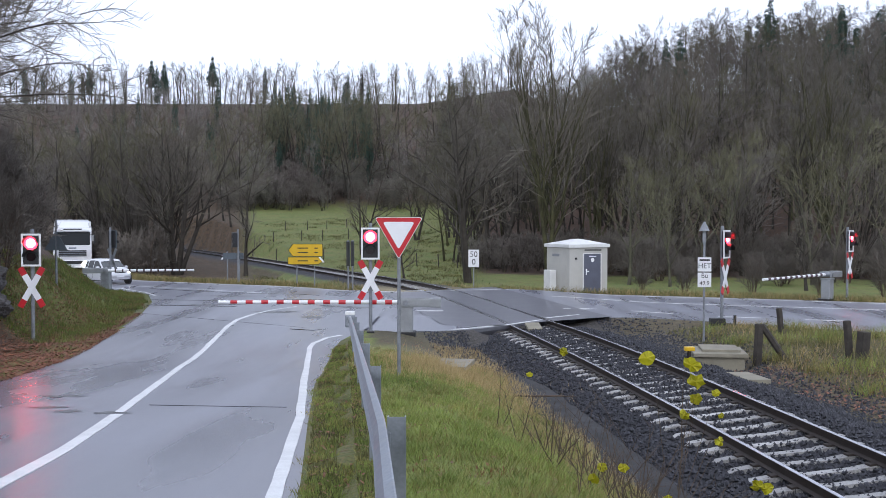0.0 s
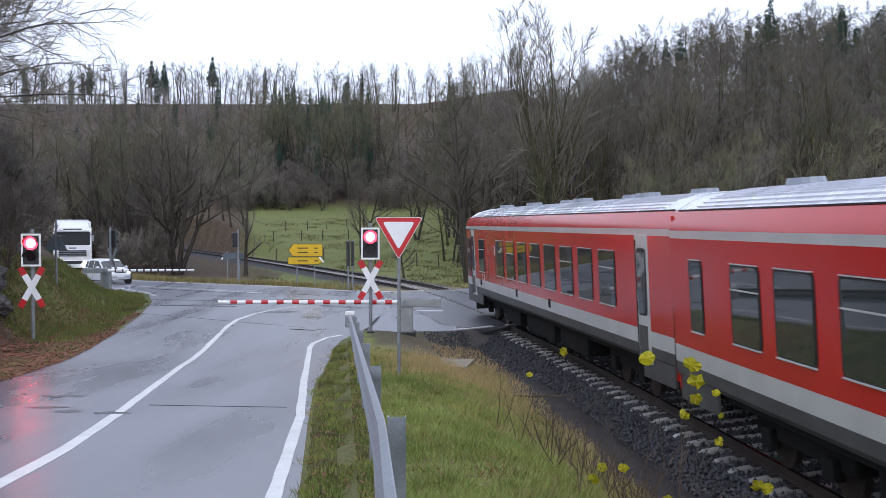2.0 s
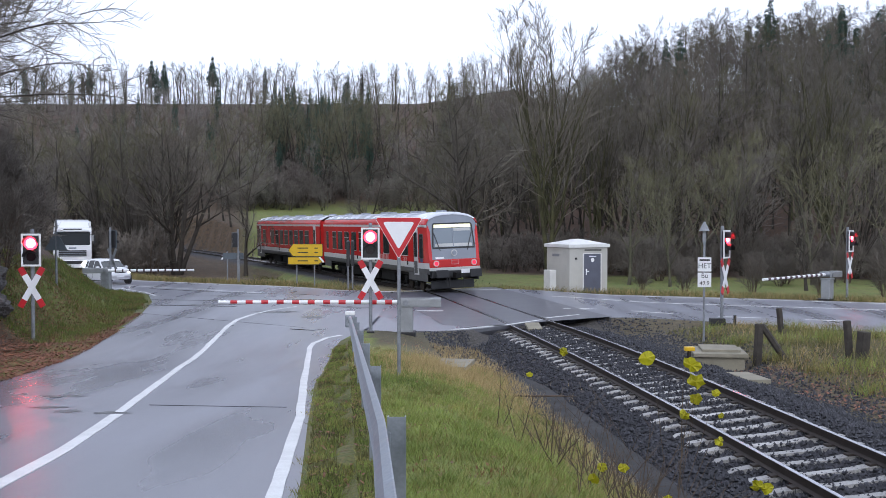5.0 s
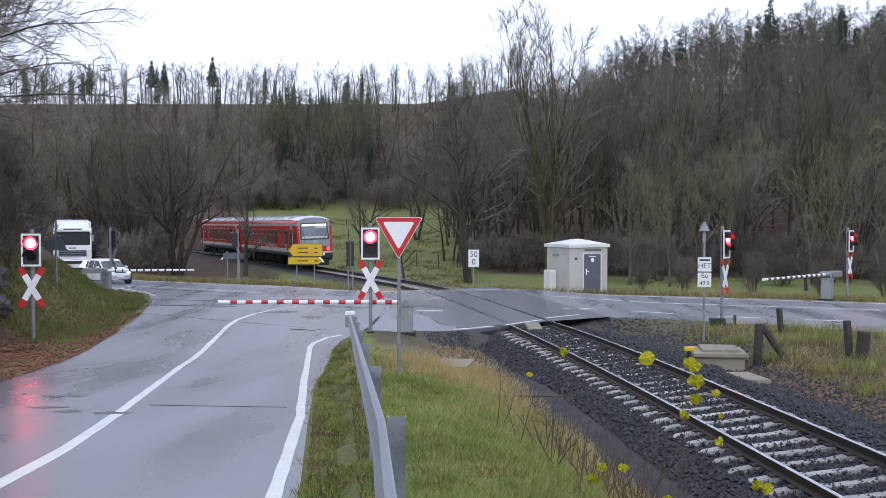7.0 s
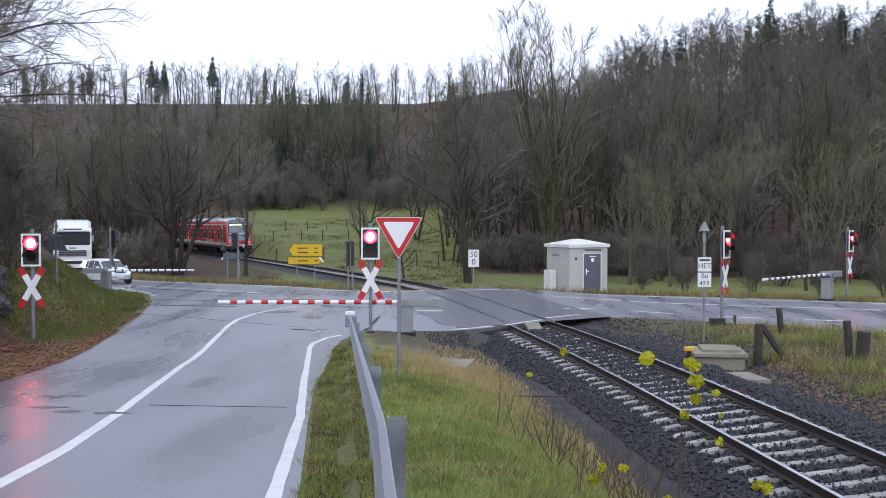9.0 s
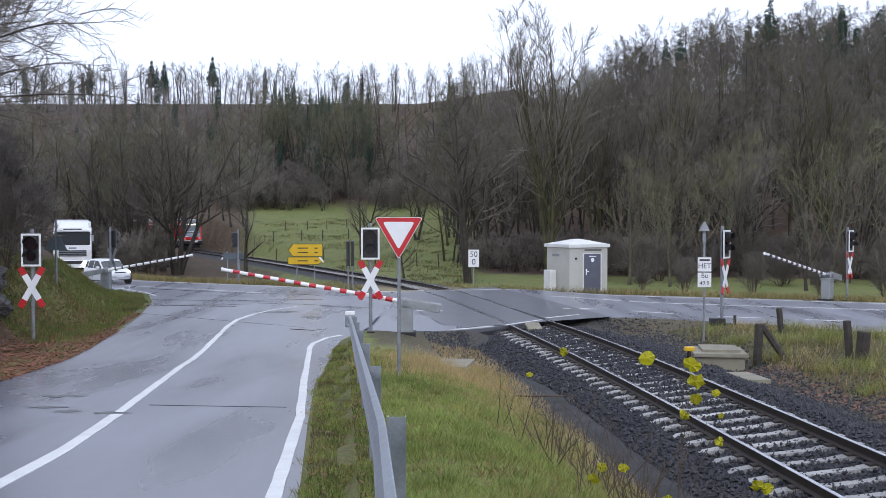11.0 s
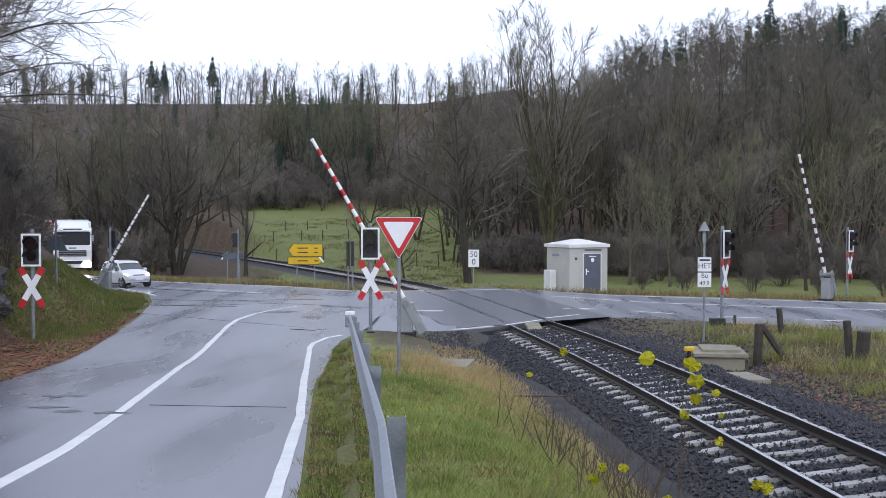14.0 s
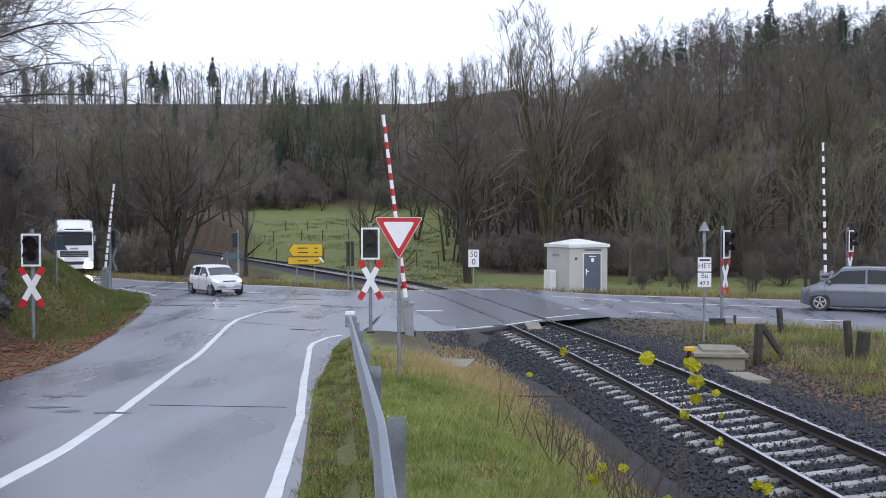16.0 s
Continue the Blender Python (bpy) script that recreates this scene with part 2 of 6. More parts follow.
def plate(points, thick, m=None, bm=None):
    """A flat plate: outline in local x, z; thickness along y."""
    b = bm or bmesh.new()
    m = m or Matrix()
    f = [b.verts.new(m @ Vector((x, -thick / 2, z))) for x, z in points]
    k = [b.verts.new(m @ Vector((x, thick / 2, z))) for x, z in points]
    b.faces.new(f)
    b.faces.new(k[::-1])
    for i in range(len(points)):
        j = (i + 1) % len(points)
        b.faces.new((f[i], k[i], k[j], f[j]))
    return b


def letters(text, size, parent, material, x, y, z, label="", rx=90, rz=0):
    """Raised lettering in the built-in font, upright, facing -y."""
    cu = bpy.data.curves.new("lettering", "FONT")
    cu.body, cu.size, cu.extrude = text, size, 0.002
    cu.align_x, cu.align_y = "CENTER", "CENTER"
    tmp = bpy.data.objects.new("lettering", cu)
    scene.collection.objects.link(tmp)
    me = bpy.data.meshes.new_from_object(tmp)
    bpy.data.objects.remove(tmp)
    me.materials.clear()
    me.materials.append(M[material])
    ob = new("lettering", me)
    ob.parent = parent
    ob.matrix_basis = pose(x, y, z, rx, 0, rz)
    if label:
        tagged(ob, label)
    return ob


# ---------------------------------------------------------------- lie of the land
def sstep(a, b, v):
    t = np.clip((np.asarray(v, float) - a) / (b - a), 0, 1)
    return t * t * (3 - 2 * t)


def side_h(y):
    s = 1.6 - 0.061 * np.asarray(y, float)
    return 0.5 * (s + np.sqrt(s * s + 0.012)) - 0.002


TY = np.array([-70, -40, -15, 0, 12, 18, 25, 35, 45, 55.8, 65, 74.5, 93, 109.5, 126, 142, 156, 168, 178, 186, 192, 197.0])
TX = np.array([12.4, 10.9, 8.7, 7.2, 6.02, 5.42, 4.66, 3.24, 1.48, -0.75, -3.9, -7.6, -14.9, -21.7, -28.6, -36, -45, -57, -72, -92, -115, -140.0])
S2 = np.zeros(len(TY))
for _ in range(60):    # a smooth line through the knots: relaxed second derivatives of a natural spline
    for i in range(1, len(TY) - 1):
        h0, h1 = TY[i] - TY[i - 1], TY[i + 1] - TY[i]
        r = 6 * ((TX[i + 1] - TX[i]) / h1 - (TX[i] - TX[i - 1]) / h0)
        S2[i] = (r - h0 * S2[i - 1] - h1 * S2[i + 1]) / (2 * (h0 + h1))


def track_x(y):
    y = np.asarray(y, float)
    k = np.clip(np.searchsorted(TY, y) - 1, 0, len(TY) - 2)
    h = TY[k + 1] - TY[k]
    a, b = (TY[k + 1] - y) / h, (y - TY[k]) / h
    return a * TX[k] + b * TX[k + 1] + ((a ** 3 - a) * S2[k] + (b ** 3 - b) * S2[k + 1]) * h * h / 6


FINE_Y = np.arange(-70, 197, 0.25)
FINE_X = track_x(FINE_Y)
FINE_S = np.concatenate([[0], np.cumsum(np.hypot(np.diff(FINE_X), np.diff(FINE_Y)))])


def cant(y):
    return 0.09 * float(1 - 0.5 * sstep(30, 39, y))


def on_track(s, off=0.0, up=0.0):
    """The place at arc length s along the track, off metres to the right of its centre, up metres over the rails."""
    y = float(np.interp(s, FINE_S, FINE_Y))
    d = float((track_x(y + 0.4) - track_x(y - 0.4)) / 0.8)
    n = math.hypot(1, d)
    k = cant(y)
    x = float(track_x(y)) + off / n - up * k * 0.95
    return Vector((x, y - off * d / n, up + k * off)), Vector((d / n, 1 / n, 0))


def s_at(y):
    return float(np.interp(y, FINE_Y, FINE_S))


# road outlines: far edge and near edge of the main road, left and right edge of the side road
MAIN = [((-95, 132), (-101, 126)), ((-70, 109), (-75, 103)), ((-45, 90), (-50, 83)), ((-28, 74), (-31.5, 66.5)), ((-18.2, 62.9), (-21.8, 57.2)),
        ((-12.4, 59.3), (-17.2, 54.3)), ((-8.5, 57.2), (-14.3, 50.4)), ((-5.6, 55.9), (-12.8, 45.7)), ((-2.5, 55.1), (-11.6, 40)),
        ((0.5, 54.3), (-3.2, 33.4)), ((3.3, 52.9), (1.3, 35.1)), ((6, 51.3), (4.4, 37.4)), ((11.1, 49.2), (9.1, 36.2)),
        ((15.9, 47.0), (13.8, 33.0)), ((25, 42), (24, 27)), ((45, 31), (44, 16)), ((80, 13), (78, -2))]
SIDE = [(-12, -6.2, 0.7), (-5, -6.6, 0.0), (3, -7.1, -0.7), (9.7, -7.7, -1.34), (14, -8.1, -1.83), (19.8, -8.65, -2.45), (22.4, -9.0, -2.6),
        (28.3, -9.76, -3.02), (30.5, -10.1, -3.0), (32.7, -10.4, -2.7), (34.5, -10.7, -2.5), (40, -11.6, -2.4)]


def road_z(x, y):
    """The main road lies flat, but follows the banked track where it crosses."""
    off = x - track_x(np.clip(y, -69, 196))
    return 0.044 * off * (1 - sstep(1.8, 8.0, np.abs(off))) * sstep(30, 34, y) * (1 - sstep(58, 64, y))


def inside(poly, x, y):
    r = np.zeros(np.shape(x), bool)
    for (x0, y0), (x1, y1) in zip(poly, poly[1:] + poly[:1]):
        with np.errstate(divide="ignore", invalid="ignore"):
            c = ((y0 > y) != (y1 > y)) & (x < (x1 - x0) * (y - y0) / (y1 - y0) + x0)
        r ^= c
    return r


def edge_distance(poly, x, y):
    best = np.full(np.shape(x), 1e9)
    for (x0, y0), (x1, y1) in zip(poly, poly[1:] + poly[:1]):
        dx, dy = x1 - x0, y1 - y0
        t = np.clip(((x - x0) * dx + (y - y0) * dy) / (dx * dx + dy * dy), 0, 1)
        best = np.minimum(best, np.hypot(x - x0 - t * dx, y - y0 - t * dy))
    return best


MAIN_POLY = [a for a, _ in MAIN] + [b for _, b in MAIN[::-1]]
SIDE_POLY = [(a, y) for y, a, _ in SIDE] + [(b, y) for y, _, b in SIDE[::-1]]


def hill(x, y):
    r = x / np.maximum(y, 20)
    meadow = 0.085 * np.maximum(0, y - 97) * (1 - sstep(0.0, 0.14, r)) * sstep(-0.6, -0.2, r)
    meadow = np.minimum(meadow, 6.8)
    back = 0.25 * np.clip(y - 172, 0, 128) * (1 - 0.45 * sstep(-0.02, 0.12, r))
    back = back - 0.12 * np.clip(y - 300, 0, 400)
    d = np.clip(y - 88 + 0.35 * (x - 12), 0, 95)
    right = d * np.clip(0.14 + 0.62 * (r - 0.06), 0, 0.25) * sstep(-0.03, 0.08, r)
    return meadow + back + right


def land(x, y):
    """Height and cover (soil, gravel, straw) of the ground."""
    x, y = np.asarray(x, float), np.asarray(y, float)
    tx = track_x(np.clip(y, -69, 196))
    gx = 0.32 - 0.0955 * y
    rim = gx + 0.35 + 0.5 * sstep(30, 6, y) * 1.4
    foot = tx - 2.5
    t = (x - rim) / np.maximum(foot - rim, 0.5)
    bank = (side_h(y) + 0.12) * (1 - sstep(0.0, 1.0, t)) - 0.42 * sstep(0.05, 1.0, t)
    right = -0.42 + 0.42 * sstep(2.6, 6.5, x - tx) + 0.25 * sstep(5, 14, x - tx) * sstep(34, 22, y)
    z = np.where(x > tx, right, bank)
    near_track = np.abs(x - tx)
    z = np.where(near_track < 2.7, -0.26 + 0.09 * (1 - 0.5 * sstep(30, 39, y)) * np.clip(x - tx, -1.7, 1.7) * (y < 90) - 0.2 * sstep(1.6, 2.7, near_track), z)
    # left cutting beside the side road
    edge = np.interp(y, [v[0] for v in SIDE] + [45.7, 50.4, 54.3, 57.2, 65.5, 80.5], [v[1] for v in SIDE] + [-12.8, -14.3, -17.2, -21.8, -32, -50])
    out = edge - x
    shelf = 1.7 * sstep(38, 31, y)
    cut = 2.6 * sstep(0.2 + shelf, 3.4 + 0.8 * shelf, out) + 0.3 * np.clip(out - 3.6, 0, 7)
    dm = edge_distance(MAIN_POLY, x, y)
    dm = np.where(inside(MAIN_POLY, x, y), 0, dm)
    left = side_h(y) + cut * sstep(0.5, 6.5, dm)
    z = np.where((x < gx - 0.2) & (y < 90), np.where(out > 0, left, side_h(y) + 0.01), z)
    # beyond the main road
    beyond = y > np.interp(x, [a[0] for a, _ in MAIN], [a[1] for a, _ in MAIN]) - 2
    far = -0.06 - 0.35 * sstep(0.5, 5, dm) + hill(x, y)
    far = np.where(near_track < 6, np.where(near_track < 2.7, -0.22, -0.22 - 0.3 * sstep(2.7, 4, near_track)) * (1 - sstep(4, 6, near_track)) + far * sstep(4, 6, near_track), far)
    z = np.where(beyond, far, z)
    z = z + 0.05 * np.sin(x * 1.7 + 0.8 * np.sin(y)) * np.sin(y * 1.3) * sstep(1, 4, dm) * sstep(1.6, 3, near_track)
    meet = (1 - sstep(0.0, 1.5, dm)) * sstep(1.5, 2.4, near_track)
    z = z * (1 - meet) + (road_z(x, y) - 0.015) * meet
    z = np.where(inside(MAIN_POLY, x, y), road_z(x, y) - 0.02 - 0.12 * sstep(0, 0.8, edge_distance(MAIN_POLY, x, y)), z)
    sd = edge_distance(SIDE_POLY, x, y) * np.where(inside(SIDE_POLY, x, y), -1, 1)
    z = np.where((sd < 0.35) & (y < 33.5) & (x < gx + 0.6), side_h(y) - 0.004 + np.clip(0.13 * sd, -0.11, 0.05), z)
    z = np.where((sd < 0) & (y >= 33.5), np.minimum(z, -0.05), z)
    rr = x / np.maximum(y, 20)
    soil = np.where(beyond, np.maximum(sstep(6.0, 7.5, hill(x, y)) * (rr < 0.03), sstep(-15, -9, y - 88 + 0.35 * (x - 12)) * sstep(0.015, 0.045, rr)), np.maximum(sstep(0.5, 2.2, out) * (1 - 0.8 * sstep(28, 36, y)), sstep(2.8, 4.2, out)))
    soil = np.maximum(soil, np.where(~beyond & (x > tx + 2.4), 0.85, 0))
    soil = np.maximum(soil, 0.6 * ((out > 0) & (out < 1.0) & (y > 38) & (y < 56)))
    dirt = np.maximum(sstep(20, 26, y) * (1 - sstep(36, 38, y)) * (x > gx + 1) * (1 - sstep(4.5, 6.5, near_track)), sstep(27, 29.5, y) * (x > gx + 0.5) * (x < tx)) * (~beyond)
    soil = np.maximum(soil, 0.75 * dirt)
    soil = np.maximum(soil, 0.55 * ((x < gx) & (x > gx - 2.2) & (y < 31)))
    soil = np.maximum(soil, np.where(beyond & (x < tx - 3) & (x < -12), 0.85, 0))
    soil = np.maximum(soil, np.where(beyond, 0.95 * sstep(-0.172, -0.2, rr), 0))
    soil = np.maximum(soil, np.where(beyond, 0.24, 0.0))
    gravel = (1 - sstep(2.3, 3.3, near_track))
    gravel = gravel + 0.45 * dirt
    strawv = np.where(beyond, 0.8 * (1 - sstep(2, 8, dm)), 0.0) + 0.5 * np.exp(-((t - 0.75) / 0.16) ** 2) * (x < tx) * (x > gx) * (y < 32)
    strawv = strawv + 0.6 * np.exp(-((y - 23) / 4) ** 2) * (x > gx) * (x < tx - 2.5) + 0.06 * (x > tx + 4) * (~beyond) + 0.10 * dirt
    return z, np.stack([np.clip(soil, 0, 1), np.clip(gravel, 0, 1), np.clip(strawv, 0, 1)], -1)


def height(x, y):
    return float(land(np.array([x]), np.array([y]))[0][0])


def axis(lo, hi, step, far_lo, far_hi, grow):
    a = list(np.arange(lo, hi, step))
    v, s = hi, step
    while v < far_hi:
        a.append(v)
        s = s * grow
        v += s
    a.append(far_hi)
    v, s = lo, step
    while v > far_lo:
        s = s * grow
        v -= s
        a.insert(0, max(v, far_lo))
    return np.array(a)


def ground():
    xs, ys = axis(-18, 20, 0.28, -700, 700, 1.04), axis(2, 64, 0.28, -300, 1500, 1.03)
    gx, gy = np.meshgrid(xs, ys)
    z, cover = land(gx.ravel(), gy.ravel())
    nx, ny = len(xs), len(ys)
    verts = list(zip(gx.ravel().tolist(), gy.ravel().tolist(), z.tolist()))
    faces = [(j * nx + i, j * nx + i + 1, (j + 1) * nx + i + 1, (j + 1) * nx + i) for j in range(ny - 1) for i in range(nx - 1)]
    ob = raw("ground", verts, faces, "ground", smooth=True)
    a = ob.data.attributes.new("cover", "FLOAT_COLOR", "POINT")
    a.data.foreach_set("color", np.concatenate([cover, np.ones((len(cover), 1))], 1).astype(np.float32).ravel())
    tagged(ob, "damp valley floor of grass, leaf litter and gravel", "ground", kind="structure")


def strip(rows, cols=8):
    """A sheet between pairs of edge points (x, y, z), subdivided across."""
    v, f = [], []
    for a, b in rows:
        a, b = Vector(a), Vector(b)
        v += [tuple(a.lerp(b, i / cols)) for i in range(cols + 1)]
    w = cols + 1
    for j in range(len(rows) - 1):
        f += [(j * w + i, j * w + i + 1, (j + 1) * w + i + 1, (j + 1) * w + i) for i in range(cols)]
    return v, f


def densify(rows, step=1.0):
    out = []
    for p, q in zip(rows, rows[1:]):
        k = max(1, int(math.dist(p[0], q[0]) / step))
        out += [tuple(tuple(a + (b - a) * i / k for a, b in zip(u, v)) for u, v in zip(p, q)) for i in range(k)]
    return out + [rows[-1]]


def band(points, width, z_up, name, material, parent, label=""):
    """A painted or sealed line along points (x, y) on the road, with a little thickness."""
    rows = []
    pts = [Vector(p) for p in points]
    for i, p in enumerate(pts):
        d = (pts[min(i + 1, len(pts) - 1)] - pts[max(i - 1, 0)]).normalized()
        n = Vector((-d.y, d.x)) * width / 2
        rows.append(((p.x + n.x, p.y + n.y, 0), (p.x - n.x, p.y - n.y, 0)))
    rows = densify(rows, 0.6)
    v, f = strip(rows, 1)
    rng = random.Random(len(points) * 7 + int(points[0][0] * 10))
    v = [(x + rng.uniform(-0.008, 0.008), y + rng.uniform(-0.008, 0.008), float(side_h(y)) * (y < 40) + float(road_z(x, y)) + z_up) for x, y, _ in v]
    n = len(v)
    v += [(x, y, z - 0.02) for x, y, z in v]
    f += [(i, i + 2, i + 2 + n, i + n) for i in range(0, n - 2, 2)] + [(i + 1, i + 1 + n, i + 3 + n, i + 3) for i in range(0, n - 2, 2)]
    return raw(name, v, f, material, parent, label)


def roads():
    rows = densify([((a[0], a[1], 0.0), (b[0], b[1], 0.0)) for a, b in MAIN], 1.0)
    v, f = strip(rows, 32)
    v = [(x, y, float(road_z(x, y)) - 0.07 * float(1 - sstep(2.3, 3.3, abs(x - float(track_x(min(y, 196))))))) for x, y, z in v]
    main = tagged(raw("road_main", v, f, "asphalt", smooth=True), "wet grey asphalt main road over the railway", "road", kind="structure")
    rows = densify([((a, y, 0), (b, y, 0)) for y, a, b in SIDE], 0.8)
    v, f = strip(rows, 12)
    v = [(x, y, float(side_h(y)) * (1 - float(sstep(32, 36, y))) - 0.004 - 0.008 * float(sstep(30, 33, y))) for x, y, z in v]
    side = tagged(raw("road_side", v, f, "asphalt", smooth=True), "wet asphalt side road running down to the junction", "road", kind="structure")
    up = 0.006
    band([(-3.9, -5), (-3.98, 2), (-4.1, 9.0), (-4.3, 11.8), (-4.72, 15.0)], 0.17, up, "centre_line", "paint", side)
    band([(-4.76, 15.2), (-5.0, 16.8), (-6.06, 24.0), (-6.7, 30.0), (-7.25, 35), (-7.38, 37.3), (-7.2, 39.6)], 0.15, up, "centre_line", "paint", side)
    band([(-7.2, 39.6), (-6.8, 41.6), (-6.1, 43.2)], 0.10, up, "centre_line", "paint", main)
    band([(-0.55, -5), (-1.0, 4), (-1.5, 9.2), (-2.03, 14.7), (-2.75, 20.5), (-3.36, 25.8), (-3.68, 28.6), (-3.72, 29.8), (-3.5, 31.3), (-2.95, 32.6)], 0.135, up, "edge_line", "paint", side)
    for a, b in (((2.15, 35.75), (3.5, 36.95)), ((3.7, 37.5), (5.0, 38.2)), ((4.75, 40.9), (6.0, 40.4)), ((7.2, 39.7), (8.65, 39.0)), ((0.3, 34.9), (1.7, 35.6)),
                 ((-1.05, 42.6), (0.0, 42.1)), ((10.2, 38.5), (11.6, 37.9)), ((13.0, 37.3), (14.4, 36.7))):
        band([a, b], 0.14, up, "lane_dash", "paint", main)
    band([(0.4, 53.4), (3.3, 52.3)], 0.14, up, "edge_line", "paint", main)
    band([(5.0, 47.5), (7.4, 46.2), (12, 43.9), (17.8, 41.4), (26, 37.4), (45, 27)], 0.14, up, "edge_line", "paint", main)
    band([(6.3, 50.6), (11.1, 48.6), (15.8, 46.4), (25, 41.4), (45, 30.4)], 0.13, up, "edge_line", "paint", main)
    band([(-45, 85.2), (-28, 70.8), (-18, 62.3), (-12.3, 58.8), (-5.6, 55.3), (-1, 54.0)], 0.12, up, "edge_line", "paint", main)
    band([(-32, 66.2), (-21.8, 58.0), (-17.1, 55.2), (-14.9, 52.0), (-13.7, 49.6)], 0.14, up, "edge_line", "paint", main)
    band([(-19, 58.8), (-13, 54.6), (-9, 51.6)], 0.12, up, "centre_line", "paint", main)
    for pts, w in (([(-13.2, 47), (-9.5, 46.5), (-5.5, 47.5)], 0.22), ([(-12.5, 44), (-8.6, 43.2)], 0.3), ([(-15.5, 55), (-10, 51.5), (-6, 50.5)], 0.2),
                   ([(-8, 45), (-5, 44.2), (-3, 43)], 0.12)):
        band(pts, w, 0.004, "tar_seam", "tar", main)
    for pts, w in (([(-4.6, 16.2), (-3.6, 16.05), (-2.4, 15.9)], 0.02), ([(-5.0, 34), (-4.2, 33.6), (-3.6, 34.4)], 0.06)):
        band(pts, w, 0.003, "tar_seam", "tar", side)
    # edge of the road surface towards the track bed
    v, f = [], []
    rim = densify([((a[0], a[1]), (b[0], b[1])) for a, b in MAIN[8:14]], 0.6)
    for _, (x, y) in rim:
        z = float(road_z(x, y)) - 0.002
        v += [(x, y + 0.02, z), (x, y - 0.05, z - 0.012), (x, y - 0.08, z - 0.12), (x, y - 0.02, z - 0.4)]
    f = [(4 * j + i, 4 * j + i + 1, 4 * j + i + 5, 4 * j + i + 4) for j in range(len(rim) - 1) for i in range(3)]
    raw("road_edge", v, f, "stain", main)
    # frost-worn hollows where the top layer has gone
    rng = random.Random(77)
    for cx, cy, rx, ry in ((-6.05, 15.9, 0.32, 0.16), (-5.55, 15.4, 0.22, 0.25), (-4.85, 15.2, 0.28, 0.22), (-6.4, 17.5, 0.4, 0.2), (-9.6, 44.2, 1.5, 0.28), (-8.2, 46.2, 1.3, 0.3),
                           (-6.6, 40.6, 0.9, 0.5), (-4.6, 38.4, 0.8, 0.5), (-10.4, 49.4, 1.7, 0.4), (-3.9, 43.8, 1.2, 0.5)):
        n = 22
        v = [(cx, cy, 0)] + [(cx + rx * k * math.cos(q), cy + ry * k * math.sin(q), 0) for q, k in ((2 * math.pi * i / n, rng.uniform(0.5, 1.15)) for i in range(n))]
        v = [(x, y, float(side_h(y)) * (1 - float(sstep(32, 36, y))) + float(road_z(x, y)) + 0.004 * (y > 34)) for x, y, _ in v]
        raw("worn_patch", v, [(0, i + 1, (i + 1) % n + 1) for i in range(n)], "stain", side if cy < 34 else main)
    # dark crossing deck between and beside the rails
    ss = np.arange(s_at(36.2), s_at(54.2), 0.6)
    for lo, hi, nm in ((-2.9, -0.83, "crossing_panel"), (-0.66, 0.66, "crossing_panel"), (0.83, 3.0, "crossing_panel")):
        rows = []
        for s in ss:
            a, b = on_track(s, lo)[0], on_track(s, hi)[0]
            rows.append(((a.x, a.y, a.z - 0.004), (b.x, b.y, b.z - 0.004)))
        v, f = strip(rows, 4)
        raw(nm, v, f, "panel", main)
    # sloping deflector block between the rails at the deck's edge
    p, d = on_track(s_at(35.75), 0.0, -0.1)
    blk = part("deflector_block", box(0.5, 0.55, 0.08, 0, 0, 0, 0.01), "slab", main, "pale concrete deflector block")
    blk.matrix_basis = Matrix.Translation(p) @ Matrix.Rotation(math.atan2(-d.x, d.y), 4, "Z") @ Matrix.Rotation(radians(18), 4, "X")


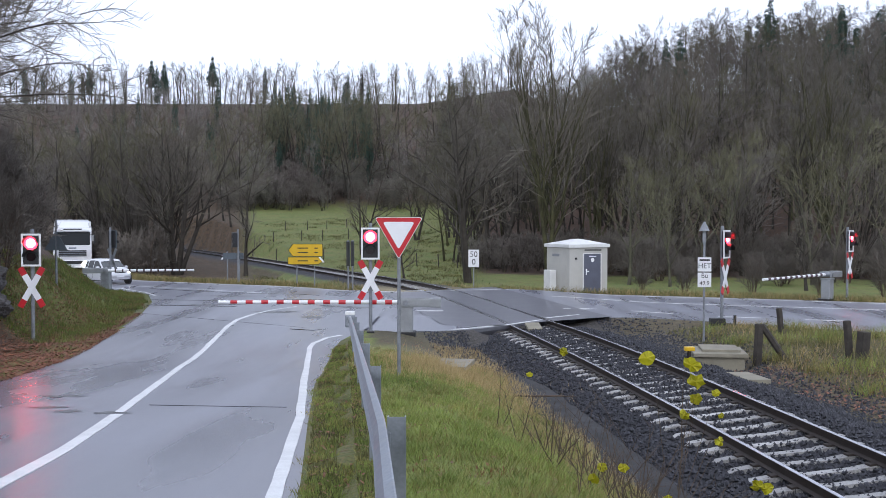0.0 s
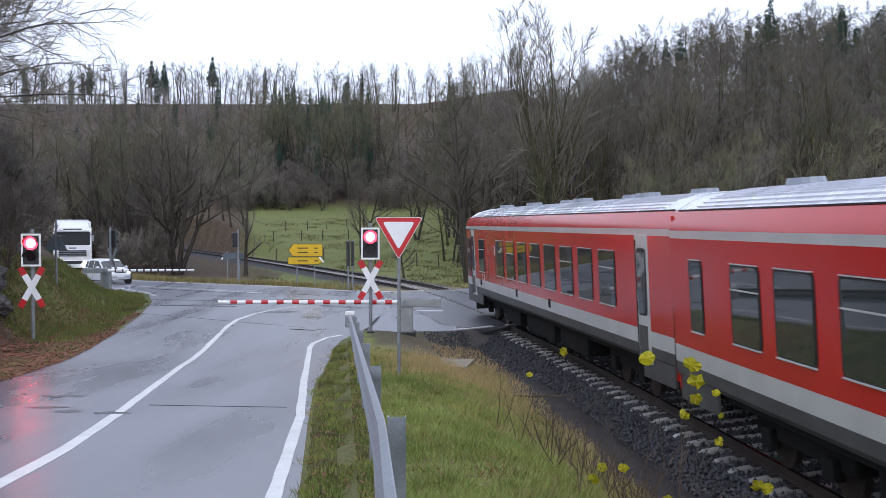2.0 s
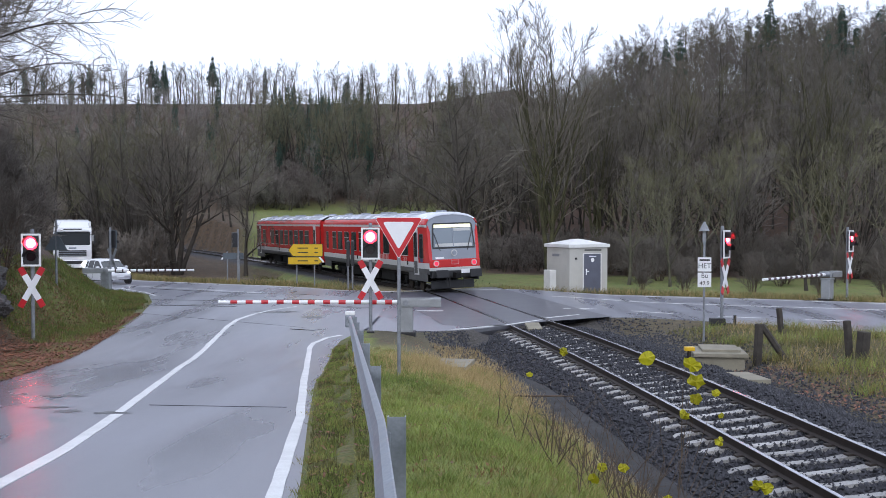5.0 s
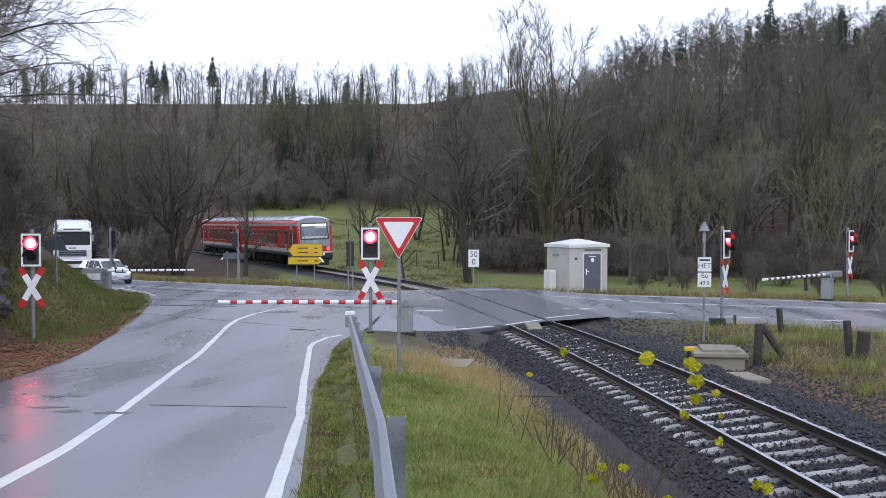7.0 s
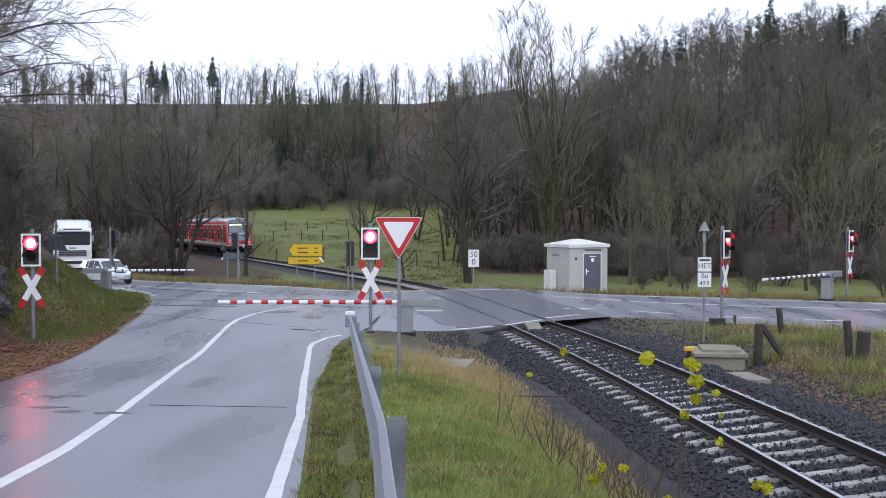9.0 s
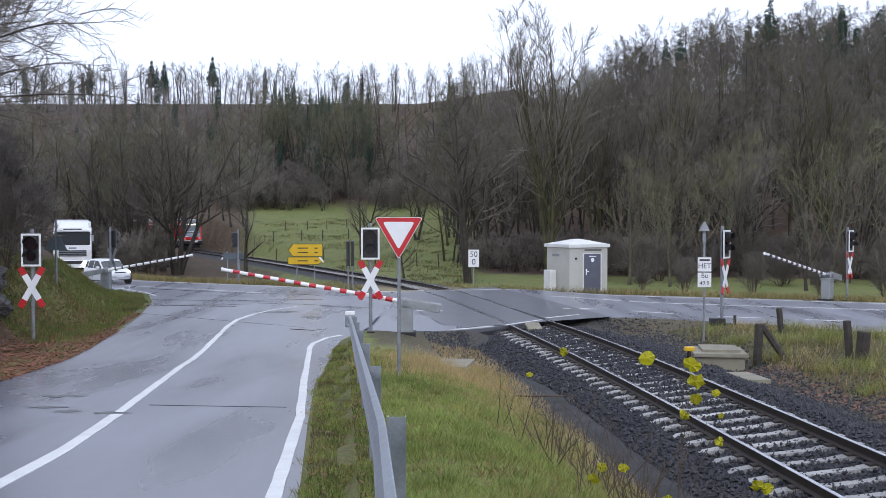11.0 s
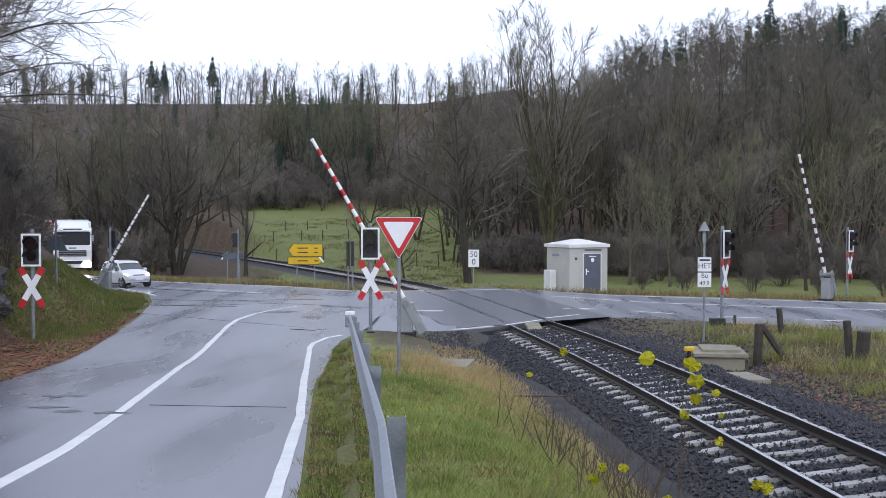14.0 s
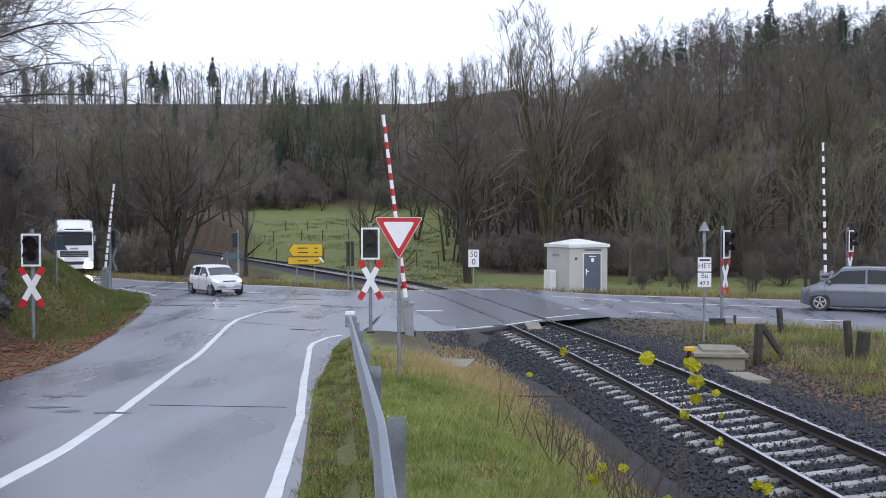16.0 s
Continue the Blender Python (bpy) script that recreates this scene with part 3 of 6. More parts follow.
def railway():
    root = thing("railway_track", 0, 0, 0, 0, "single railway track with pale sleepers on dark ballast", "railway track")
    # rails
    prof = [(-0.07, -0.17), (0.07, -0.17), (0.07, -0.155), (0.012, -0.135), (0.012, -0.045), (0.036, -0.03), (0.036, -0.004), (-0.036, -0.004),
            (-0.036, -0.03), (-0.012, -0.045), (-0.012, -0.135), (-0.07, -0.155)]
    ss = np.arange(s_at(-50), s_at(185), 0.75)
    for off in (-0.755, 0.755):
        v, f = [], []
        for s in ss:
            for u, w in prof:
                v.append(tuple(on_track(s, off + u, w)[0]))
        n = len(prof)
        for j in range(len(ss) - 1):
            f += [(j * n + i, j * n + (i + 1) % n, (j + 1) * n + (i + 1) % n, (j + 1) * n + i) for i in range(n)]
        r = raw("rail", v, f, "rail", root)
        v = []
        for s in ss:
            v += [tuple(on_track(s, off + u, w)[0]) for u, w in ((-0.034, -0.001), (-0.022, 0.004), (0.022, 0.004), (0.034, -0.001))]
        f = [(j * 4 + i, j * 4 + i + 1, j * 4 + 5 + i, j * 4 + 4 + i) for j in range(len(ss) - 1) for i in range(3)]
        raw("running_surface", v, f, "rail_top", r, "polished rail head")
    # sleepers: dished tops, sloping ends
    b = bmesh.new()
    sec = [(-1.3, 0.10, -0.245), (-1.22, 0.115, -0.205), (-0.95, 0.13, -0.188), (-0.55, 0.13, -0.19), (-0.3, 0.11, -0.208), (0.3, 0.11, -0.208), (0.55, 0.13, -0.19),
           (0.95, 0.13, -0.188), (1.22, 0.115, -0.205), (1.3, 0.10, -0.245)]
    rings = []
    for x, w, z in sec:
        rings.append([b.verts.new((x, -w, -0.36)), b.verts.new((x, -w * 0.8, z)), b.verts.new((x, w * 0.8, z)), b.verts.new((x, w, -0.36))])
    for p, q in zip(rings, rings[1:]):
        for i in range(3):
            b.faces.new((p[i], p[i + 1], q[i + 1], q[i]))
    b.faces.new(rings[0])
    b.faces.new(rings[-1][::-1])
    first = link("sleeper", b, "concrete", root)
    clip = link("rail_fastening", box(0.34, 0.16, 0.045, 0, 0, 0, 0.01), "rail", first)
    clip.matrix_basis = pose(-0.755, 0, -0.178)
    rng = random.Random(4)
    s0, k = s_at(8.0), 0
    spots = [s0 + 0.665 * i for i in range(-8, 46)] + [s_at(56) + 0.665 * i for i in range(90)]
    for s in spots:
        p, d = on_track(s)
        m = Matrix.Translation(p) @ Matrix.Rotation(math.atan2(-d.x, d.y) + rng.uniform(-0.012, 0.012), 4, "Z") @ Matrix.Rotation(-math.atan(cant(p.y)), 4, "Y")
        if k == 0:
            ob = first
        else:
            ob = new("sleeper", first.data)
            ob.parent = root
        ob.matrix_basis = m
        for off in (-0.755, 0.755):
            if k or off > 0:
                c = new("rail_fastening", clip.data)
                c.parent = ob
                c.matrix_basis = pose(off, 0, -0.178)
        k += 1


# ---------------------------------------------------------------- railcars
CAR_L = 22.6
SIDE_SEC = [(1.36, 0.95), (1.41, 1.03), (1.42, 1.23), (1.42, 1.52), (1.42, 3.3), (1.42, 3.43), (1.39, 3.56), (1.28, 3.74), (0.95, 3.92), (0.5, 4.02), (0, 4.05)]


def body_band(lo, hi, x0, x1, taper):
    """One colour band of the body: section points lo..hi on both sides, along the car, pulled in at the tapered ends."""
    b = bmesh.new()
    stations = [(x0, 1.0), (x1, 1.0)]
    if "f" in taper:
        stations = [(x0, 1.0), (x1 - 0.7, 1.0), (x1 - 0.3, 0.985), (x1, 0.94)]
    if "b" in taper:
        stations = [(x0, 0.94), (x0 + 0.3, 0.985), (x0 + 0.7, 1.0)] + stations[1:]
    sec = SIDE_SEC[lo:hi + 1]
    for sgn in (1, -1):
        rings = []
        for x, k in stations:
            ring = []
            for w, z in sec:
                rake = 0
                if k < 1:
                    zz = max(0, z - 1.5)
                    rake = (0.16 * zz) * (1 - k) / 0.06 * (1 if x < 0 else -1)
                    z = z - max(0, z - 3.5) * 0.25 * (1 - k) / 0.06
                ring.append(b.verts.new((x + rake, sgn * w * k, z)))
            rings.append(ring)
        for p, q in zip(rings, rings[1:]):
            for i in range(len(sec) - 1):
                b.faces.new((p[i], p[i + 1], q[i + 1], q[i]))
    if hi == len(SIDE_SEC) - 1:
        bmesh.ops.remove_doubles(b, verts=b.verts, dist=0.0005)
    return b


def rounded(w, h, r, thick, x, y, z):
    """An upright plate with rounded corners, thickness along y."""
    pts = []
    for cx, cz, a0 in ((w / 2 - r, h / 2 - r, 0), (-w / 2 + r, h / 2 - r, 90), (-w / 2 + r, -h / 2 + r, 180), (w / 2 - r, -h / 2 + r, 270)):
        pts += [(cx + r * math.cos(radians(a0 + q)), cz + r * math.sin(radians(a0 + q))) for q in (0, 30, 60, 90)]
    return plate(pts, thick, Matrix.Translation((x, y, z)))


def window(parent, x, z0, z1, w, sgn, vent):
    h, y = z1 - z0, sgn * 1.42
    fr = part("window_frame", rounded(w, h, 0.11, 0.03, x, y, (z0 + z1) / 2), "black", parent)
    part("pane", rounded(w - 0.09, h - 0.09, 0.08, 0.012, x, y + sgn * 0.014, (z0 + z1) / 2), "glass", fr)
    part("sill", box(w - 0.04, 0.05, 0.022, x, y + sgn * 0.012, z0 + 0.012, 0.006), "light_grey", fr)
    part("drip_rail", box(w - 0.06, 0.04, 0.016, x, y + sgn * 0.012, z1 - 0.01, 0.004), "light_grey", fr)
    if vent:
        part("vent_bar", box(w - 0.05, 0.03, 0.022, x, y + sgn * 0.016, z0 + h * 0.68), "light_grey", fr)


def railcar(name, cab_back, label):
    """Local x runs forward; cab_back: the driver's cab is at the rear end."""
    car = thing(name, 0, 0, 0, 0, label, "railcar", "two-car diesel train")
    x0, x1 = -CAR_L / 2, CAR_L / 2
    e = -1 if cab_back else 1
    taper = "b" if cab_back else "f"
    body = part("body", body_band(3, 4, x0, x1, taper), "red", car, "bright red side panels", True)
    part("skirt", body_band(0, 2, x0, x1, taper), "skirt", body)
    part("lower_stripe", body_band(2, 3, x0, x1, taper), "light_grey", body)
    part("upper_stripe", body_band(4, 5, x0, x1, taper), "light_grey", body)
    part("cant_panel", body_band(5, 7, x0, x1, taper), "red_cant", body, "", True)
    roof = part("roof", body_band(7, 10, x0, x1, taper), "roof_grey", car, "wet silver grey roof", True)
    sec = SIDE_SEC[7:]
    for i in range(9):
        y = 0.30 + 0.11 * i
        z = float(np.interp(y, [w for w, _ in sec[::-1]], [q for _, q in sec[::-1]]))
        for sg in (-1, 1):
            part("roof_rib", box(CAR_L - 3.4, 0.022, 0.03, -e * 0.9, sg * y, z + 0.004), "roof_grey", roof)
    for sg in (-1, 1):
        part("gutter", box(CAR_L - 1.8, 0.03, 0.025, -e * 0.8, sg * 1.275, 3.757, 0.006), "black", roof)
    for i, x in enumerate((-9.0, -6.8, -4.6, -1.6, 1.4, 4.2, 6.0, 8.6)):
        b = tube(0.30, 0.10, x, 0.25 if i % 2 else -0.2, 4.09, r2=0.27, seg=16)
        bmesh.ops.scale(b, vec=(1.3, 0.9, 1.0), space=Matrix.Translation((-x, 0, 0)), verts=b.verts)
        part("roof_vent", b, "mid_grey", roof)
    part("underframe", box(CAR_L - 0.8, 2.5, 0.35, 0, 0, 0.98, 0.03), "under", car)
    for x, w in ((-3.4, 2.6), (0.2, 3.4), (4.0, 2.4)):
        part("engine_box", box(w, 2.3, 0.6, x, 0, 0.62, 0.05), "under", car)
    for bx in (-7.5, 7.5):
        bogie = part("bogie", box(3.0, 2.0, 0.3, bx, 0, 0.58, 0.05), "under", car)
        for ax in (-0.95, 0.95):
            for y in (-0.755, 0.755):
                part("wheel", tube(0.385, 0.12, bx + ax, y, 0.385, ALONG_Y, seg=24), "rail", bogie)
                part("axle_box", box(0.34, 0.16, 0.3, bx + ax, y * 1.35, 0.45, 0.03), "under", bogie)
    # plain inner end and gangway
    part("end_wall", box(0.05, 2.76, 2.9, -e * (CAR_L / 2 - 0.03), 0, 2.2), "red_cant", car)
    part("gangway", box(0.36, 1.3, 2.2, -e * (CAR_L / 2 + 0.13), 0, 2.15, 0.04), "rubber", car)
    for sgn in (1, -1):
        # distances from the driver's end
        if cab_back:
            spots = [(3.75, 1.2)] + [(7.15 + 1.78 * i, 1.16) for i in range(7)] + [(19.4, 1.05), (21.4, 0.6)]
        else:
            spots = [(3.7, 1.05)] + [(7.0 + 1.68 * i, 1.16) for i in range(8)]
        for i, (d, w) in enumerate(spots):
            window(body, e * (CAR_L / 2 - d), 1.80, 2.98, w, sgn, i % 2 == 0)
        for d in (1.86,) if cab_back else (1.86, 21.0):
            dx, w = e * (CAR_L / 2 - d), 0.66
            dr = part("door", box(w + 0.1, 0.05, 2.44, dx, sgn * 1.402, 2.10, 0.02), "light_grey", car, "pale grey passenger door")
            part("door_pane", rounded(w - 0.22, 1.2, 0.07, 0.02, dx, sgn * 1.43, 2.42), "glass", dr)
            part("pane_seal", rounded(w - 0.14, 1.28, 0.1, 0.012, dx, sgn * 1.424, 2.42), "black", dr)
            part("door_lower_panel", box(w - 0.2, 0.02, 0.62, dx, sgn * 1.43, 1.28), "skirt", dr)
            part("door_seam", box(0.03, 0.02, 2.3, dx + w / 2 - 0.02, sgn * 1.431, 2.06), "black", dr)
        cw = part("cab_window", rounded(0.66, 1.26, 0.1, 0.03, e * (CAR_L / 2 - 0.98), sgn * 1.415, 2.36), "black", body)
        part("pane", rounded(0.57, 1.17, 0.08, 0.02, e * (CAR_L / 2 - 0.98), sgn * 1.428, 2.36), "glass", cw)
        part("side_notice", box(0.5, 0.008, 0.26, e * (CAR_L / 2 - 0.98), sgn * 1.424, 1.68, 0.002), "notice", body, "dark blue notice panel")
        part("flange_rail", box(2.4, 0.04, 0.03, e * (CAR_L / 2 - 1.6), sgn * 1.425, 3.32, 0.008), "black", body)
        for q in (3.3, 9.4, 13.5):
            part("filler_flap", box(0.22, 0.012, 0.22, e * (CAR_L / 2 - q) , sgn * 1.424, 1.44, 0.004), "under", body)
        if cab_back:
            for q in range(15):
                hh = 0.36 if q in (0, 3, 6, 10, 13) else 0.25
                part("lettering_bar", box(0.17, 0.006, hh, e * (CAR_L / 2 - 6.9 - 0.29 * q), sgn * 1.4235, 1.58 + hh / 2 - 0.05), "faded", body, "faded pale lettering bar")
        for q in (-0.18, 0.18):
            part("bicycle_mark", tube(0.13, 0.006, e * (CAR_L / 2 - 3.75) + q, sgn * 1.424, 1.62, ALONG_Y, seg=16), "light_grey", body)
            part("bicycle_mark", tube(0.10, 0.006, e * (CAR_L / 2 - 3.75) + q, sgn * 1.427, 1.62, ALONG_Y, seg=16), "red", body)
        part("class_mark", box(0.16, 0.006, 0.3, e * 5.15, sgn * 1.425, 2.62), "light_grey", body)
    # driver's end
    xe = e * CAR_L / 2
    tilt = Matrix.Translation((xe - e * 0.02, 0, 1.5)) @ Matrix.Rotation(-e * math.atan(0.16), 4, "Y") @ Matrix.Rotation(radians(90), 4, "Z")
    corner = part("corner_panel", plate([(-1.335, 0), (1.335, 0), (1.335, 1.78), (1.25, 2.0), (-1.25, 2.0), (-1.335, 1.78)], 0.05, tilt), "red", car, "red corner posts round the cab front")
    face = part("cab_face", plate([(-1.16, 0.002), (1.16, 0.002), (1.19, 1.62), (1.29, 1.95), (1.22, 2.12), (0.9, 2.29), (0.4, 2.37), (-0.4, 2.37), (-0.9, 2.29), (-1.22, 2.12), (-1.29, 1.95), (-1.19, 1.62)], 0.07, tilt),
                "mid_grey", car, "grey sloping cab front")
    part("bulkhead", plate([(-1.30, 1.7), (1.30, 1.7), (1.30, 2.02), (1.2, 2.2), (0.92, 2.36), (0.42, 2.45), (-0.42, 2.45), (-0.92, 2.36), (-1.2, 2.2), (-1.30, 2.02)], 0.04, tilt @ Matrix.Translation((0, e * 0.045, -0.01))), "mid_grey", car)
    for sgn in (1, -1):
        part("end_skirt", box(3.0, 0.06, 0.42, e * (CAR_L / 2 - 1.75), sgn * 1.36, 0.80, 0.02), "skirt", car)
        part("end_skirt", box(1.7, 0.06, 0.42, -e * (CAR_L / 2 - 0.95), sgn * 1.36, 0.80, 0.02), "skirt", car)
    o = -e     # outward along the plate's local y
    part("windscreen_seal", plate([(-1.12, 0.72), (1.12, 0.72), (1.14, 0.9), (1.06, 1.94), (0.98, 2.02), (-0.98, 2.02), (-1.06, 1.94), (-1.14, 0.9)], 0.05, tilt @ Matrix.Translation((0, o * 0.025, 0))), "black", face)
    part("windscreen", plate([(-1.06, 0.8), (1.06, 0.8), (0.99, 1.76), (-0.99, 1.76)], 0.03, tilt @ Matrix.Translation((0, o * 0.045, 0))), "glass_screen", face)
    part("destination_display", plate([(-0.98, 1.78), (0.98, 1.78), (0.96, 1.94), (-0.96, 1.94)], 0.03, tilt @ Matrix.Translation((0, o * 0.045, 0))), "dest", face, "lit destination display")
    part("screen_pillar", plate([(-0.02, 0.8), (0.02, 0.8), (0.02, 1.76), (-0.02, 1.76)], 0.02, tilt @ Matrix.Translation((0, o * 0.062, 0))), "mid_grey", face)
    for y in (-0.72, 0.72):
        part("wiper", plate([(y, 0.62), (y + 0.04, 0.62), (y * 1.38 + 0.03, 1.5), (y * 1.38, 1.5)], 0.02, tilt @ Matrix.Translation((0, o * 0.085, 0))), "black", face)
    part("horn_ring", tube(0.16, 0.04, 0, 0, 0, tilt @ Matrix.Translation((0, o * 0.05, 0.5)) @ ALONG_Y, seg=24), "light_grey", face)
    part("horn_grille", tube(0.115, 0.05, 0, 0, 0, tilt @ Matrix.Translation((0, o * 0.06, 0.5)) @ ALONG_Y, seg=24), "mid_grey", face)
    part("number_bar", plate([(o * 0.55, 0.22), (o * 1.0, 0.22), (o * 1.0, 0.31), (o * 0.55, 0.31)][::int(o)], 0.01, tilt @ Matrix.Translation((0, o * 0.035, 0))), "sign_white", face)
    part("dash_panel", plate([(-0.98, 0.82), (0.98, 0.82), (0.96, 0.98), (-0.96, 0.98)], 0.02, tilt @ Matrix.Translation((0, o * 0.055, 0))), "light_grey", face)
    part("sun_blind", plate([(-0.93, 1.6), (-0.05, 1.6), (-0.05, 1.75), (-0.92, 1.75)], 0.02, tilt @ Matrix.Translation((0, o * 0.055, 0))), "light_grey", face)
    apron = part("front_apron", box(0.12, 2.66, 0.40, xe + e * 0.0, 0, 1.49, 0.04), "red", car, "red lower front band")
    part("front_stripe", box(0.14, 2.68, 0.17, xe + e * 0.0, 0, 1.21, 0.03), "light_grey", car)
    part("emblem_plate", box(0.01, 0.40, 0.22, xe + e * 0.067, 0.0, 1.54), "faded", apron)
    part("emblem", box(0.01, 0.34, 0.16, xe + e * 0.07, 0.0, 1.54), "sign_red", apron)
    for y in (-1.0, 1.0):
        part("lamp_bezel", tube(0.15, 0.05, xe + e * 0.07, y, 1.50, ALONG_X, seg=24), "light_grey", apron)
        part("tail_lamp", tube(0.10, 0.05, xe + e * 0.085, y, 1.50, ALONG_X, seg=24), "tail_lamp", apron, "lit red tail lamp")
    beam = part("buffer_beam", box(0.3, 2.5, 0.34, xe - e * 0.05, 0, 0.95, 0.03), "black", car)
    for y in (-0.88, 0.88):
        part("buffer_shank", tube(0.13, 0.5, xe + e * 0.32, y, 1.0, ALONG_X), "black", beam)
        part("buffer_head", box(0.09, 0.62, 0.40, xe + e * 0.6, y, 1.0, 0.035), "black", beam)
    part("coupling", box(0.55, 0.3, 0.3, xe + e * 0.25, 0, 0.9, 0.05), "under", beam)
    part("plough", box(0.1, 2.3, 0.42, xe - e * 0.4, 0, 0.42, 0.03), "black", beam)
    for y in (-0.4, 0.35, 0.5):
        part("brake_hose", tube(0.03, 0.5, xe + e * 0.18, y, 0.62), "rubber", beam)
    part("white_board", box(0.02, 0.5, 0.2, xe + e * 0.1, -0.55 * e * -1, 1.08), "sign_white", apron)
    return car


# s of the train's rear end along the track, by time
TAIL = [(0.0, 24.4), (0.5, 34.9), (1.0, 45.4), (1.5, 55.8), (2.0, 65.45), (2.5, 74.95), (3.0, 85.05), (3.5, 94.75), (4.0, 104.4), (4.5, 113.8), (5.0, 122.4), (5.5, 130.4),
        (6.0, 137.9), (6.5, 145.2), (7.0, 152.6), (7.5, 160.2), (8.0, 168.0), (8.5, 175.4), (9.0, 182.8), (11.4, 219.6), (16.0, 276.0)]


# ---------------------------------------------------------------- crossing equipment
def barrier(x, y, rz, length, pivot, label, band="sign_red", share=0.45):
    """Boom along local x; the drive housing stands at the origin."""
    b = thing("barrier", x, y, height(x, y), rz, label, "barrier", "crossing barriers")
    part("foundation", box(0.6, 0.6, 0.2, 0, 0, 0.0, 0.03), "black", b)
    h = part("drive_housing", box(0.44, 0.40, 0.86, 0, 0.1, 0.52, 0.03), "barrier_grey", b, "grey sheet-metal drive housing")
    part("housing_lid", box(0.5, 0.46, 0.06, 0, 0.1, 0.98, 0.02), "barrier_grey", h)
    part("housing_door", box(0.36, 0.02, 0.6, 0, -0.12, 0.6, 0.005), "post", h)
    boom = part("boom", tube(0.07, length, length / 2 + 0.1, 0, 0, ALONG_X, 0.05, seg=12), "white", b, "white boom with red bands")
    n = 11
    for i in range(n):
        xa = 0.45 + (length - 0.4) * (i + 0.2) / n
        r = 0.071 - 0.02 * (xa / length)
        part("red_band", tube(r + 0.004, (length - 0.4) / n * share, xa, 0, 0, ALONG_X, seg=12), band, boom)
    part("tip_cap", tube(0.062, 0.05, length + 0.12, 0, 0, ALONG_X, seg=12), "white", boom)
    for sy in (-0.19, 0.30):
        part("counterweight_arm", box(1.25, 0.05, 0.26, -0.45, sy, 0, 0.02), "barrier_grey", boom, "grey counterweight arm")
    part("counterweight", box(0.34, 0.5, 0.28, -0.92, 0.06, 0, 0.03), "barrier_grey", boom)
    part("pivot", tube(0.09, 0.64, 0, 0.06, 0, ALONG_Y), "post", boom)
    boom.matrix_basis = pose(0, 0, pivot)
    return b, boom


def cross_signal(x, y, rz, scale, label, lit=True, z=None):
    """A two-aspect crossing light with a St Andrew's cross under it, facing local -y."""
    s = thing("crossing_light", x, y, height(x, y) if z is None else z, rz, label, "crossing light", "crossing lights")
    k = scale
    part("post", tube(0.055, 3.35 * k, 0, 0.09, 1.67 * k), "post", s)
    part("foot", box(0.24, 0.24, 0.12, 0, 0.09, 0.0, 0.02), "black", s)
    head = part("head", box(0.46, 0.09, 0.90, 0, -0.02, 2.72 * k, 0.03), "black", s, "black signal head")
    bt = bmesh.new()
    for cx, cz, sx, sz in ((0, 0.455, 0.56, 0.055), (0, -0.455, 0.56, 0.055), (-0.252, 0, 0.055, 0.86), (0.252, 0, 0.055, 0.86)):
        box(sx, 0.03, sz, cx, -0.075, 2.72 * k + cz, bm=bt)
    part("white_border", bt, "white" if lit else "sign_back", head)
    for dz in (0.2, -0.2):
        bh = bmesh.new()
        n = 12
        for i in range(n + 1):
            a = math.pi * i / n
            for q in (0.0, 0.22):
                bh.verts.new((0.21 * math.cos(a), -0.07 - q, 2.72 * k + dz + 0.21 * math.sin(a)))
        bh.verts.ensure_lookup_table()
        for i in range(n):
            bh.faces.new((bh.verts[2 * i], bh.verts[2 * i + 1], bh.verts[2 * i + 3], bh.verts[2 * i + 2]))
        bmesh.ops.solidify(bh, geom=bh.faces, thickness=0.008)
        part("visor", bh, "black", head)
    part("amber_lens", tube(0.13, 0.02, 0, -0.072, 2.72 * k - 0.2, ALONG_Y, seg=20), "dark_lens", head)
    lamp = None
    if lit:
        # disc wider than a lens: its red margin imitates the lamp's halo
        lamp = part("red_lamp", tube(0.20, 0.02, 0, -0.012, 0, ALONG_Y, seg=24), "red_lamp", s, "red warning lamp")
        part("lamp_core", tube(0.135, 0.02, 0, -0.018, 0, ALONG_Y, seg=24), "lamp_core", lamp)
        # added dark face and rim, shown when the lamp is out
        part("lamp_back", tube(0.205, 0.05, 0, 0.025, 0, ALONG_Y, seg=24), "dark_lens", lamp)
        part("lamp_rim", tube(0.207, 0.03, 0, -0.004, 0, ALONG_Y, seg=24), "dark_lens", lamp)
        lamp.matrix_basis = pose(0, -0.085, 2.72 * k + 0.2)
    else:
        part("red_lens", tube(0.13, 0.02, 0, -0.072, 2.72 * k + 0.2, ALONG_Y, seg=20), "dark_lens", head)
    for ang in (-1, 1):
        m = Matrix.Translation((0, -0.03 - 0.012 * ang, 1.62 * k)) @ Matrix.Rotation(ang * radians(29), 4, "Y")
        arm = part("cross_arm", plate([(-0.085, -0.66), (0.085, -0.66), (0.085, 0.66), (-0.085, 0.66)], 0.018, m), "sign_white" if lit else "post", s)
        for z in (-0.54, 0.54):
            part("red_end", plate([(-0.087, z - 0.122), (0.087, z - 0.122), (0.087, z + 0.122), (-0.087, z + 0.122)], 0.024, m), "sign_red" if lit else "post", arm)
    return s, lamp


